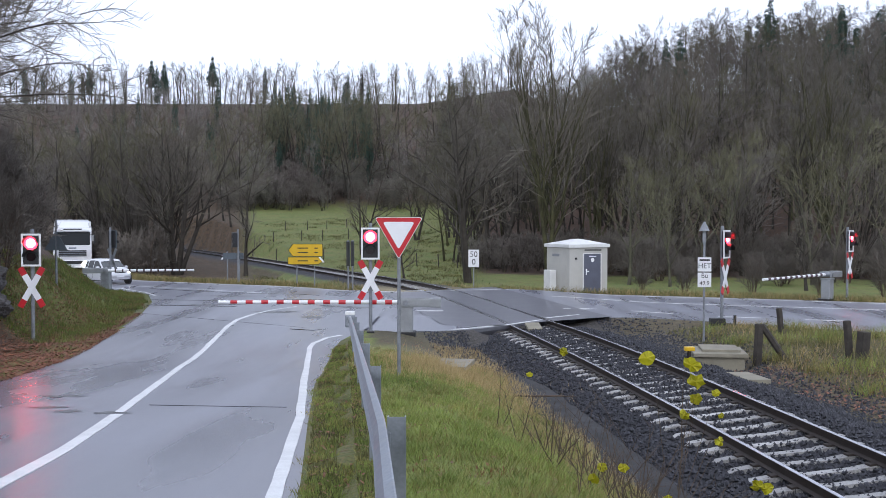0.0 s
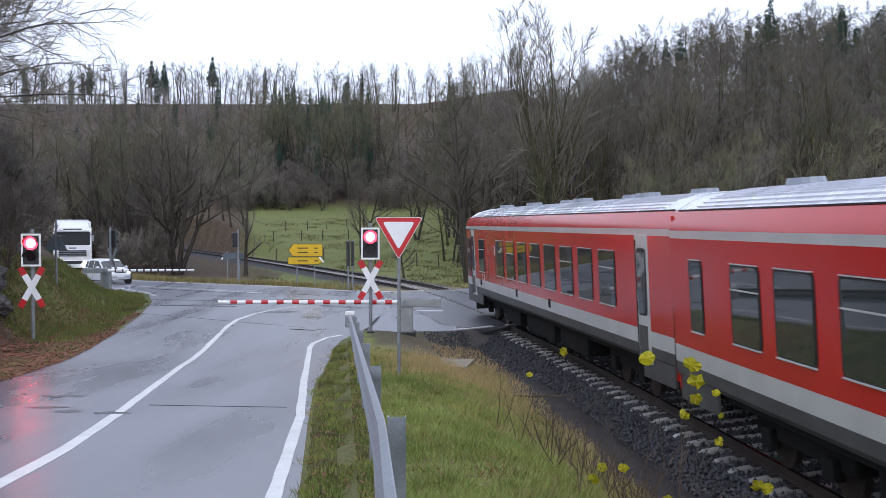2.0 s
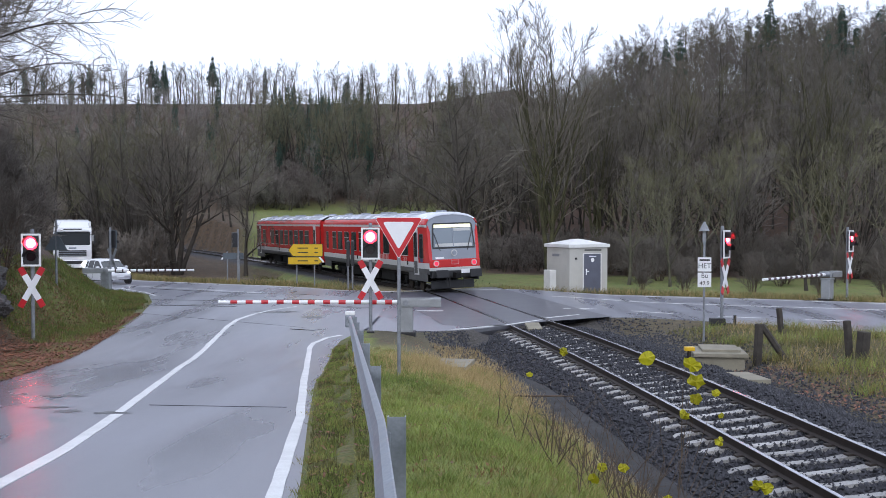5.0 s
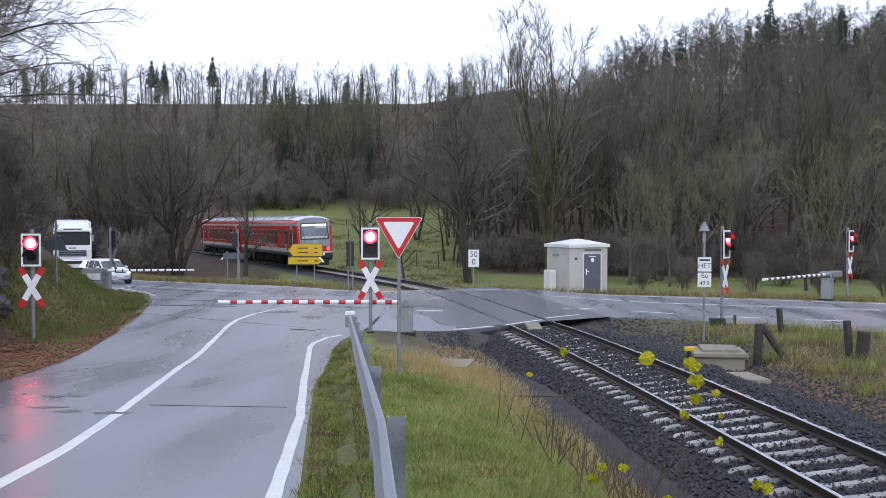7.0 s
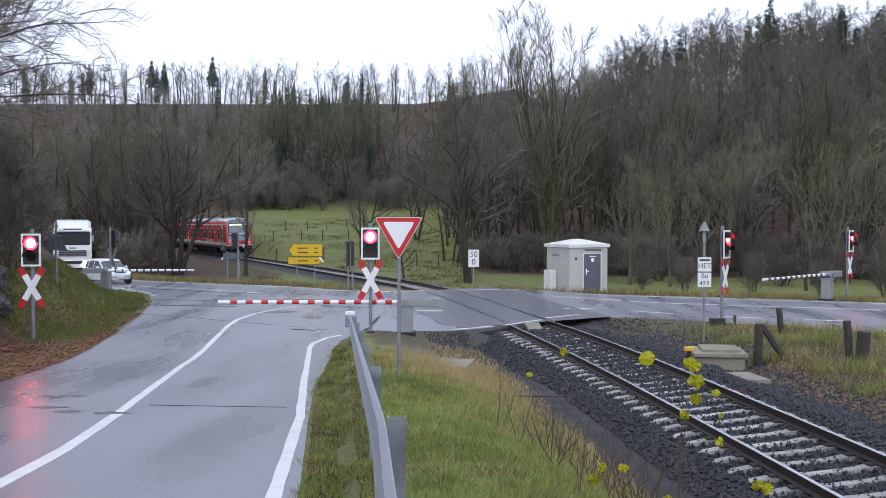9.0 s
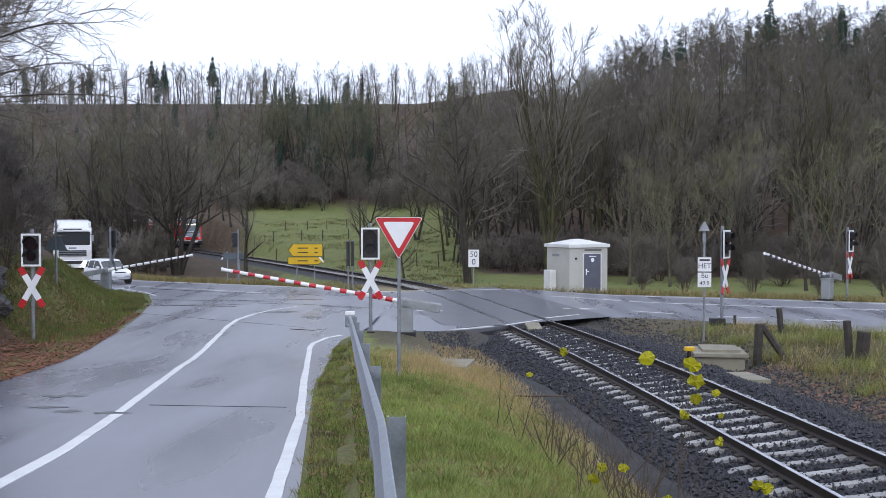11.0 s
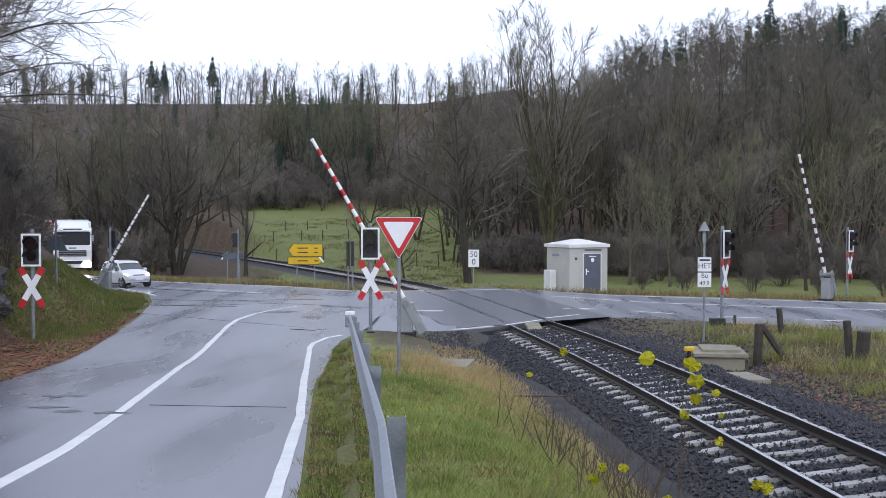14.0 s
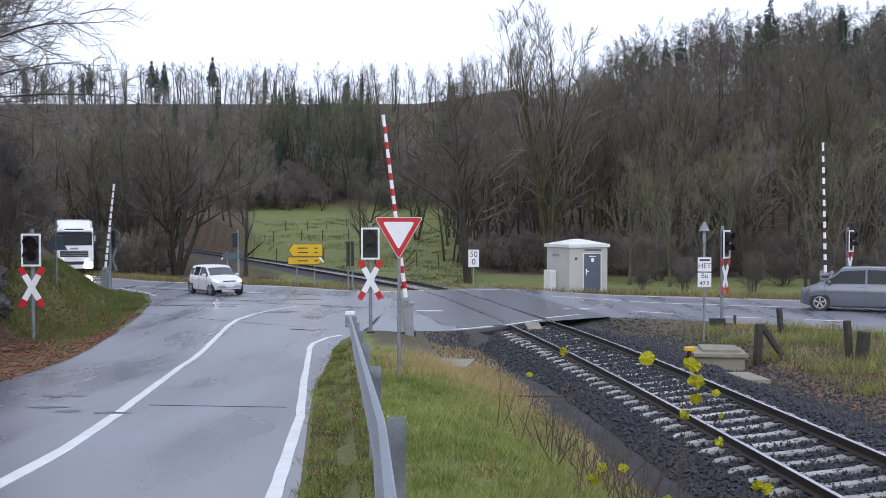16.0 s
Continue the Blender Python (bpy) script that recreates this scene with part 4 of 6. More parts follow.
def yield_sign():
    s = thing("yield_sign", -0.86, 20.2, height(-0.86, 20.2), -2, "white triangular give-way sign with red border on a thin post", "road sign")
    z0 = s.location.z
    part("post", tube(0.034, 3.2, 0, 0.03, 1.5), "post", s)
    top = 3.57 - z0

    def tri(half, inset):
        w, h, r = half, half * 1.732, 0.03
        return [(-w + r, top - inset), (w - r, top - inset), (w - r * 0.2, top - inset - r), (r * 0.5, top - inset - h + 0.01), (-r * 0.5, top - inset - h + 0.01), (-w + r * 0.2, top - inset - r)]
    part("back_plate", plate(tri(0.46, 0), 0.012), "white", s)
    part("red_border", plate(tri(0.445, 0.009), 0.014, Matrix.Translation((0, -0.003, 0))), "sign_red", s)
    part("white_field", plate(tri(0.30, 0.086), 0.016, Matrix.Translation((0, -0.006, 0))), "sign_white", s)


def board(name, x, y, z, rz, posts, plates, label, category, post_h):
    s = thing(name, x, y, z, rz, label, category)
    for px in posts:
        part("post", tube(0.035, post_h, px, 0.04, post_h / 2), "post", s)
    for nm, cx, cz, w, h, m in plates:
        part(nm, box(w, 0.012, h, cx, -0.01, cz, 0.004), m, s)
    return s


def frame_bars(parent, w, h, cx, cz, t, material="black", y=-0.02):
    b = bmesh.new()
    for sx, sz, ox, oz in ((w, t, 0, h / 2 - t / 2), (w, t, 0, -h / 2 + t / 2), (t, h - 2 * t, -w / 2 + t / 2, 0), (t, h - 2 * t, w / 2 - t / 2, 0)):
        box(sx, 0.006, sz, cx + ox, y, cz + oz, bm=b)
    part("border", b, material, parent)


def signs():
    yield_sign()
    # station board
    s = board("station_board", 7.75, 30.8, -0.05, -3, (0,), (("upper_plate", 0, 2.29, 0.40, 0.42, "sign_white"), ("lower_plate", 0, 1.83, 0.40, 0.43, "sign_white")),
              "two white boards with black lettering on a grey post", "sign board", 3.1)
    part("bars_of_small_print", box(0.30, 0.008, 0.05, 0, -0.02, 2.42), "black", s)
    letters("HET", 0.21, s, "black", 0, -0.02, 2.24)
    letters("Bü", 0.19, s, "black", 0, -0.02, 1.95)
    letters("49.9", 0.17, s, "black", 0, -0.02, 1.73)
    part("mast_head", tube(0.16, 0.28, 0, 0.04, 3.42, r2=0.02, seg=16), "post", s, "grey cone on the mast")
    part("lamp_arm", box(0.10, 0.10, 0.36, 0.0, 0.04, 3.1, 0.02), "post", s)
    # speed board beyond the road
    s = board("speed_board", 1.8, 61.0, height(1.8, 61), 0, (0,), (("plate", 0, 1.95, 0.62, 1.02, "sign_white"),), "white railway speed board with black digits on a post", "sign board", 2.4)
    letters("50", 0.46, s, "black", 0, -0.02, 2.18)
    letters("0", 0.46, s, "black", 0, -0.02, 1.73)
    # yellow direction sign
    s = thing("direction_sign", -7.75, 58.6, height(-7.75, 58.6), 0, "yellow arrow-shaped direction signs with black borders on two posts", "road sign")
    for px in (-0.5, 0.5):
        part("post", tube(0.038, 2.2, px, 0.05, 1.1), "post", s)
    for nm, sg, zc, w, h in (("upper_arrow", -1, 2.06, 1.95, 0.72), ("lower_arrow", 1, 1.46, 2.0, 0.44)):
        def outline(g):
            x0, x1 = -w / 2 + g, w / 2 - g
            pts = [(x0 + 0.25, zc + h / 2 - g), (x1, zc + h / 2 - g), (x1, zc - h / 2 + g), (x0 + 0.25, zc - h / 2 + g), (x0, zc)]
            return pts if sg < 0 else [(-u, v) for u, v in pts][::-1]
        p = part(nm, plate(outline(0), 0.03), "black", s)
        part("yellow_field", plate(outline(0.025), 0.034), "sign_yellow", p)
        rows = (0.12, -0.13) if h > 0.5 else (0.0,)
        for r in rows:
            part("writing_bar", box(0.6, 0.006, 0.06, -0.15, -0.021, zc + r), "black", p)
            part("distance_bar", box(0.2, 0.006, 0.06, 0.6, -0.021, zc + r), "black", p)
        if sg > 0:
            part("white_tip", plate([(0.74, zc + 0.21), (0.84, zc + 0.21), (1.06, zc - 0.05), (0.98, zc - 0.12)], 0.04), "white", p)
    # signal backs and small posts beyond the road
    for x, y in ((-5.22, 57.2), (-4.98, 57.2)):
        s = thing("rear_facing_light", x, y, height(x, y), 0, "dark back of a crossing light on a post", "crossing light")
        part("post", tube(0.05, 3.1, 0, 0, 1.5), "post", s)
        part("head", box(0.17, 0.14, 1.35, 0, -0.08, 2.3, 0.02), "black", s)
        part("backing_board", box(0.19, 0.03, 1.42, 0, 0.02, 2.3, 0.01), "sign_back", s)
    s = thing("rear_facing_light", -11.95, 60.6, height(-11.95, 60.6), 25, "black light head seen edge-on on a thin grey post", "crossing light")
    part("post", tube(0.05, 3.2, 0, 0, 1.6), "post", s)
    part("head", box(0.30, 0.22, 0.85, -0.22, -0.05, 2.6, 0.03), "black", s)
    for dz in (0.28, 0, -0.28):
        part("visor", tube(0.1, 0.2, -0.3, -0.2, 2.6 + dz, ALONG_Y), "black", s)
    s = thing("arrow_sign", -12.9, 61.0, height(-12.9, 61), 0, "small grey sign back with a white arrow tip on two posts", "road sign")
    for px in (0.25, 0.95):
        part("post", tube(0.04, 1.9, px, 0, 0.95), "post", s)
    part("sign_plate", box(1.2, 0.03, 0.38, 0.6, -0.03, 1.62, 0.01), "sign_back", s)
    part("white_arrow", plate([(-0.15, 1.42), (-0.02, 1.42), (0.32, 1.74), (0.22, 1.84)], 0.03), "white", s)
    # triangle seen from behind on the bank
    s = thing("warning_sign", -14.0, 37.6, height(-14.0, 37.6), 6, "dark grey back of a triangular sign on a thin post", "road sign")
    zt = 3.2 - s.location.z
    part("post", tube(0.04, zt + 0.4, 0, 0.03, (zt + 0.4) / 2), "post", s)
    part("sign_plate", plate([(-0.42, zt - 0.72), (0.42, zt - 0.72), (0.0, zt)], 0.012), "sign_back", s)


def hut():
    h = thing("signal_hut", 6.9, 53.6, height(6.9, 53.6), 24, "pale beige concrete signal hut with a grey steel door", "hut")
    w, d, t = 2.25, 2.3, 2.45
    z0 = -0.25
    part("wall", box(w, d, t - z0, 0, 0, (t + z0) / 2, 0.04), "hut", h)
    b = bmesh.new()
    lo = [b.verts.new((sx * (w / 2 + 0.09), sy * (d / 2 + 0.09), t + 0.004)) for sx, sy in ((-1, -1), (1, -1), (1, 1), (-1, 1))]
    mid = [b.verts.new((v.co.x, v.co.y, t + 0.16)) for v in lo]
    top = [b.verts.new((v.co.x * 0.12, v.co.y * 0.12, t + 0.42)) for v in lo]
    for p, q in ((lo, mid), (mid, top)):
        for i in range(4):
            b.faces.new((p[i], p[(i + 1) % 4], q[(i + 1) % 4], q[i]))
    b.faces.new(top)
    b.faces.new(lo[::-1])
    part("roof", b, "hut_roof", h, "pale low pyramid roof")
    y = -d / 2
    door = part("door", box(0.98, 0.05, 2.08, 0.20, y - 0.012, 1.09, 0.01), "hut_door", h, "dark grey steel door")
    part("door_frame", box(1.1, 0.03, 2.14, 0.20, y - 0.004, 1.09), "hut_roof", h)
    part("handle", box(0.05, 0.06, 0.3, -0.17, y - 0.06, 1.22, 0.015), "white", door)
    part("lever", box(0.16, 0.04, 0.04, -0.12, y - 0.09, 1.25, 0.01), "white", door)
    part("round_label", tube(0.1, 0.012, 0.2, y - 0.045, 1.82, ALONG_Y, seg=20), "white", door)
    part("label_bar", box(0.42, 0.01, 0.05, 0.2, y - 0.043, 2.0), "sign_white", door)
    part("lettering_bar", box(1.0, 0.01, 0.07, 0.25, y - 0.006, 2.32), "skirt", h)
    part("side_lettering_bar", box(0.01, 0.7, 0.13, -w / 2 - 0.006, 0.2, 2.05), "post", h)
    part("key_switch", box(0.12, 0.05, 0.1, -0.75, y - 0.02, 1.9, 0.01), "black", h)
    part("meter_cabinet", box(0.36, 0.7, 1.35, -w / 2 - 0.2, 0.45, 0.6, 0.03), "hut_roof", h)
    part("cable_duct", box(0.14, 0.3, 0.2, -w / 2 - 0.05, -0.5, 0.15, 0.02), "post", h)


def guardrail():
    g = thing("guardrail", 0, 0, 0, 0, "galvanised steel guardrail on posts along the side road", "guardrail")

    def line(y):
        x = -0.365 - (0.075 if y < 6.43 else 0.0985) * (y - 6.43)
        return x, 2.60 - 0.0585 * y
    prof = [(0.0, 0.0), (-0.04, -0.02), (-0.07, -0.07), (-0.02, -0.115), (-0.02, -0.165), (-0.07, -0.21), (-0.04, -0.26), (0.0, -0.28)]
    ys = np.arange(-8, 28.2, 0.5)
    v, f = [], []
    for y in ys:
        x, z = line(y)
        for u, w in prof:
            v.append((x + u, y, z + w))
        for u, w in prof[::-1]:
            v.append((x + u + 0.008, y, z + w))
    n = len(prof) * 2
    for j in range(len(ys) - 1):
        f += [(j * n + i, j * n + (i + 1) % n, (j + 1) * n + (i + 1) % n, (j + 1) * n + i) for i in range(n)]
    raw("beam", v, f, "steel", g, "dull galvanised W-profile beam")
    for i in range(-3, 6):
        y = 6.43 + 4.0 * i if i < 5 else 26.2
        x, z = line(y)
        b = plate([(0, -0.03), (0.115, -0.03), (0.115, 0.03), (0.107, 0.03), (0.107, -0.022), (0.008, -0.022), (0.008, 0.03), (0, 0.03)], 1.3,
                  Matrix.Translation((x + 0.02, y, z - 0.62)) @ Matrix.Rotation(radians(-90), 4, "X"))
        p = part("post", b, "steel", g)
        part("spacer", box(0.05, 0.1, 0.2, x + 0.015, y, z - 0.16, 0.01), "steel", p)
        for dz in (-0.09, -0.22):
            part("bolt", tube(0.016, 0.03, x - 0.035, y, z + dz, ALONG_X, seg=8), "steel", p)
    x, z = line(28.3)
    part("end_cap", box(0.26, 0.12, 0.33, x - 0.02, 28.35, z - 0.16, 0.03), "steel", g)
    part("reflector_cap", box(0.26, 0.16, 0.10, x - 0.02, 28.4, z + 0.06, 0.02), "white", g, "white cap on the rail end")


def lineside():
    c = thing("cable_chamber", 7.4, 28.0, height(7.4, 28.0), -8, "weathered concrete cable chamber with a loose lid", "concrete chamber")
    part("chamber", box(1.25, 1.5, 0.5, 0, 0, 0.1, 0.02), "slab", c)
    part("rim", box(1.4, 1.7, 0.10, 0, 0, 0.4, 0.015), "slab", c)
    part("lid", box(1.0, 1.2, 0.07, 0.06, 0.1, 0.486, 0.015), "slab", c)
    s = thing("concrete_slab", 7.3, 24.8, height(7.3, 24.8), 8, "small concrete cover slab in the gravel", "concrete slab")
    part("cover", box(0.55, 1.3, 0.12, 0, 0, 0.07, 0.015), "slab", s)
    s = thing("concrete_slab", 0.25, 25.4, height(0.25, 25.4), -10, "pale concrete cover slab lying in dry grass", "concrete slab")
    part("cover", box(0.85, 1.5, 0.12, 0, 0, 0.06, 0.015), "slab", s)
    s = thing("marker_post", 6.15, 25.9, height(6.15, 25.9), 0, "short rusty marker post with a yellow cap", "marker post")
    part("stub", tube(0.05, 0.42, 0, 0, 0.2), "rail", s)
    part("cap", box(0.24, 0.2, 0.10, 0, 0, 0.44, 0.02), "sign_yellow", s)
    for x, y, hh, w, lean in ((8.36, 27.6, 1.12, 0.17, 2), (10.6, 32.5, 0.8, 0.14, -4), (10.43, 26.6, 0.98, 0.15, -3), (10.62, 26.3, 0.72, 0.24, 3)):
        f = thing("wooden_post", x, y, height(x, y), 20, "dark weathered wooden post in rough grass", "post")
        b = box(w, w, hh + 0.3, 0, 0, hh / 2 - 0.15, 0.02, m=pose(0, 0, 0, lean, lean, 0))
        part("post", b, "wood", f)
        if hh > 1.1:
            br = Wood()
            br.limb([Vector((0.10, -0.05, hh * 0.97)), Vector((0.42, -0.2, hh * 0.5)), Vector((0.78, -0.4, -0.05)), Vector((0.8, -0.42, -0.12))], [0.085, 0.09, 0.085, 0], 6)
            raw("brace", br.v, br.f, "wood", f)
    s = thing("rail_lever_base", 9.5, 35.2, height(9.5, 35.2), 0, "small dark foundation bolts beside the light post", "foundation")
    part("block", box(0.5, 0.3, 0.25, -0.2, 0, 0.1, 0.02), "black", s)
    part("bolt", tube(0.05, 0.32, 0.4, 0, 0.16), "black", s)
    # fence posts in the meadow
    rng = random.Random(8)
    fp = None
    lines = [((-21, 104), (-4, 96)), ((-20, 132), (-3, 140)), ((-4, 96), (18, 76)), ((18, 76), (40, 70)), ((-19, 118), (-6, 123))]
    for (xa, ya), (xb, yb) in lines:
        k = int(math.dist((xa, ya), (xb, yb)) / 2.4)
        for i in range(k + 1):
            x, y = xa + (xb - xa) * i / k + rng.uniform(-0.3, 0.3), ya + (yb - ya) * i / k + rng.uniform(-0.3, 0.3)
            if fp is None:
                fp = thing("fence_post", x, y, height(x, y), 0, "thin grey wooden fence post in the meadow", "fence post", "meadow fence posts")
                part("stake", tube(0.05, 1.3, 0, 0, 0.5, seg=7), "wood", fp)
                part("stake_top", tube(0.05, 0.06, 0, 0, 1.18, r2=0.03, seg=7), "wood", fp)
            else:
                copy_thing(fp, pose(x, y, height(x, y), rng.uniform(-4, 4), rng.uniform(-4, 4), rng.uniform(0, 90)))


# ---------------------------------------------------------------- road vehicles
def car(name, paint, L, W, H, wb, hood, label, lamps):
    """Local x forward, origin on the road under the middle; hood: x of the windscreen's foot."""
    c = thing(name, 0, 0, 0, 0, label, "car")
    a = L / 2
    belt = 0.60 * H
    roof_x = hood - 0.62 * H
    tx = [-a, -a + 0.04, -a + 0.12, -a + 0.42, -a + 0.9, -0.15, roof_x + 0.25, hood - 0.36 * H, hood, a - 0.42, a - 0.15, a - 0.03, a]
    tz = [0.60 * H, 0.64 * H, 0.72 * H, 0.955 * H, 0.99 * H, H, 0.975 * H, 0.86 * H, belt + 0.05, belt - 0.06, belt - 0.17, 0.46 * H, 0.38 * H]

    def section(x, proud=0.0):
        """Half of the cross-section from the sill to the middle of the roof."""
        top = float(np.interp(x, tx, tz))
        w = W / 2 * (1 - 0.30 * max(0.0, (abs(x) - a + 0.45) / 0.45) ** 2.2) + proud
        sill = 0.17 + 0.12 * max(0.0, (abs(x) - a + 0.5) / 0.5)
        sh = min(belt, top - 0.035)
        up = max(top - belt, 0) / (H - belt)
        return [(w * 0.93, sill), (w * 0.985, sill + 0.12), (w, sh * 0.72), (w * 0.975, sh - 0.03), (w * 0.945, sh + 0.01),
                (w * (0.945 - 0.20 * up), max(top - 0.07, sh + 0.012)), (w * (0.86 - 0.20 * up), top - 0.018 + proud), (w * 0.4, top + 0.008 + proud), (0.0, top + 0.014 + proud)]
    xs = sorted(set([round(-a + L * i / 44, 4) for i in range(45)] + [round(v, 4) for v in tx]))
    v, f = [], []
    for x in xs:
        half = section(x)
        v += [(x, y, z) for y, z in half] + [(x, -y, z) for y, z in half[-2::-1]]
    n = 17
    for j in range(len(xs) - 1):
        f += [(j * n + i, (j + 1) * n + i, (j + 1) * n + i + 1, j * n + i + 1) for i in range(n - 1)]
    f += [tuple(range(n)), tuple(range((len(xs) - 1) * n, len(xs) * n))[::-1]]
    body = raw("body", v, f, paint, c, "", True)

    def pane(nm, x0, x1, lo, hi, sgn, parent=body, material="car_glass"):
        """A side window following the body between two heights of its glass band."""
        v = []
        k = 8
        for i in range(k + 1):
            x = x0 + (x1 - x0) * i / k
            (ya, za), (yb, zb) = section(x, 0.006)[4:6]
            for q in (lo, hi):
                v.append((x, sgn * (ya + (yb - ya) * q), za + (zb - za) * q))
        return raw(nm, v, [(2 * i, 2 * i + 2, 2 * i + 3, 2 * i + 1) for i in range(k)], material, parent)

    def screen(nm, x0, x1, parent=body):
        v = []
        k = 8
        for i in range(k + 1):
            x = x0 + (x1 - x0) * i / k
            half = section(x, 0.008)[6:]
            row = [(x, y, z) for y, z in half] + [(x, -y, z) for y, z in half[-2::-1]]
            v += row
        return raw(nm, v, [(5 * i + j, 5 * i + 5 + j, 5 * i + 6 + j, 5 * i + 1 + j) for i in range(k) for j in range(4)], "glass", parent, "", True)
    screen("windscreen", hood - 0.06, roof_x + 0.34)
    screen("rear_window", -a + 0.15, -a + 0.38)
    for sg in (-1, 1):
        mid = (-a + 0.62 + hood - 0.45) / 2 + 0.05
        pane("side_window", -a + 0.42, -a + 0.72, 0.10, 0.86, sg)
        pane("side_window", -a + 0.78, mid - 0.04, 0.06, 0.92, sg)
        pane("side_window", mid + 0.03, hood - 0.24, 0.06, 0.90, sg)
        for x in (mid, -a + 0.78, hood - 0.2):
            y = section(x)[2][0]
            part("door_seam", box(0.01, 0.008, belt * 0.62, x, sg * (y * 0.995), belt * 0.66), "black", body)
        part("sill_trim", box(wb * 0.7, 0.03, 0.07, 0, sg * (W / 2 * 0.94), 0.20, 0.01), "black", body)
        for x in (mid + 0.16, -a + 0.98):
            part("door_handle", box(0.17, 0.03, 0.03, x, sg * W / 2 * 0.985, belt - 0.09, 0.01), paint, body)
        m = part("mirror", box(0.14, 0.2, 0.13, hood - 0.38, sg * (W / 2 + 0.06), belt + 0.09, 0.05), paint, c)
        part("mirror_foot", box(0.06, 0.12, 0.03, hood - 0.38, sg * (W / 2 - 0.05), belt + 0.04, 0.008), "black", m)
        hl = part("headlamp", box(0.34, 0.30, 0.13, 0, 0, 0, 0.05), lamps, c, "headlamp")
        hl.matrix_basis = pose(a - 0.27, sg * (W / 2 * 0.70), belt - 0.20, 0, 18, sg * -28)
        part("tail_light", box(0.10, 0.16, 0.34, -a + 0.07, sg * (W * 0.31), 0.56 * H, 0.03), "sign_red", c)
        part("fog_lamp", box(0.05, 0.18, 0.07, a - 0.10, sg * W * 0.32, 0.34, 0.015), "black", c)
        rw = 0.19 * H
        for wx in (-wb / 2, wb / 2):
            part("wheel_arch", tube(rw * 1.17, 0.10, wx, sg * (W / 2 - 0.054), rw + 0.02, ALONG_Y, seg=28), "black", c)
            w = part("wheel", tube(rw, 0.2, 0, 0, 0, ALONG_Y, seg=28), "rubber", c, "black tyre with silver rim")
            w.matrix_basis = pose(wx, sg * (W / 2 - 0.105), rw)
            part("rim", tube(rw * 0.70, 0.02, 0, sg * 0.1, 0, ALONG_Y, seg=24), "black", w)
            ring = bmesh.new()
            for q in range(24):
                u, t = 2 * math.pi * q / 24, 2 * math.pi * (q + 1) / 24
                ring.faces.new([ring.verts.new((r * math.cos(g), sg * 0.112, r * math.sin(g))) for r, g in ((rw * 0.72, u), (rw * 0.72, t), (rw * 0.63, t), (rw * 0.63, u))])
            part("rim_edge", ring, "rim_metal", w)
            part("hub", tube(rw * 0.17, 0.03, 0, sg * 0.105, 0, ALONG_Y, seg=12), "car_silver", w)
            for q in range(5):
                for t in (-0.11, 0.11):
                    sp = part("spoke", box(rw * 0.085, 0.02, rw * 0.62, 0, sg * 0.112, rw * 0.36, 0.006), "rim_metal", w)
                    sp.matrix_basis = pose(0, 0, 0, 0, 72 * q + math.degrees(t), 0)
    part("grille", box(0.06, W * 0.60, 0.13, a - 0.035, 0, 0.34, 0.03), "black", c)
    part("upper_grille", box(0.06, W * 0.40, 0.055, a - 0.05, 0, 0.47 * H, 0.015), "black", c)
    part("plate_bar", box(0.02, 0.46, 0.10, a + 0.004, 0, 0.455), "sign_white", c)
    part("aerial", tube(0.008, 0.24, -a + 0.8, 0, H + 0.1, r2=0.004, seg=6), "black", c)
    return c


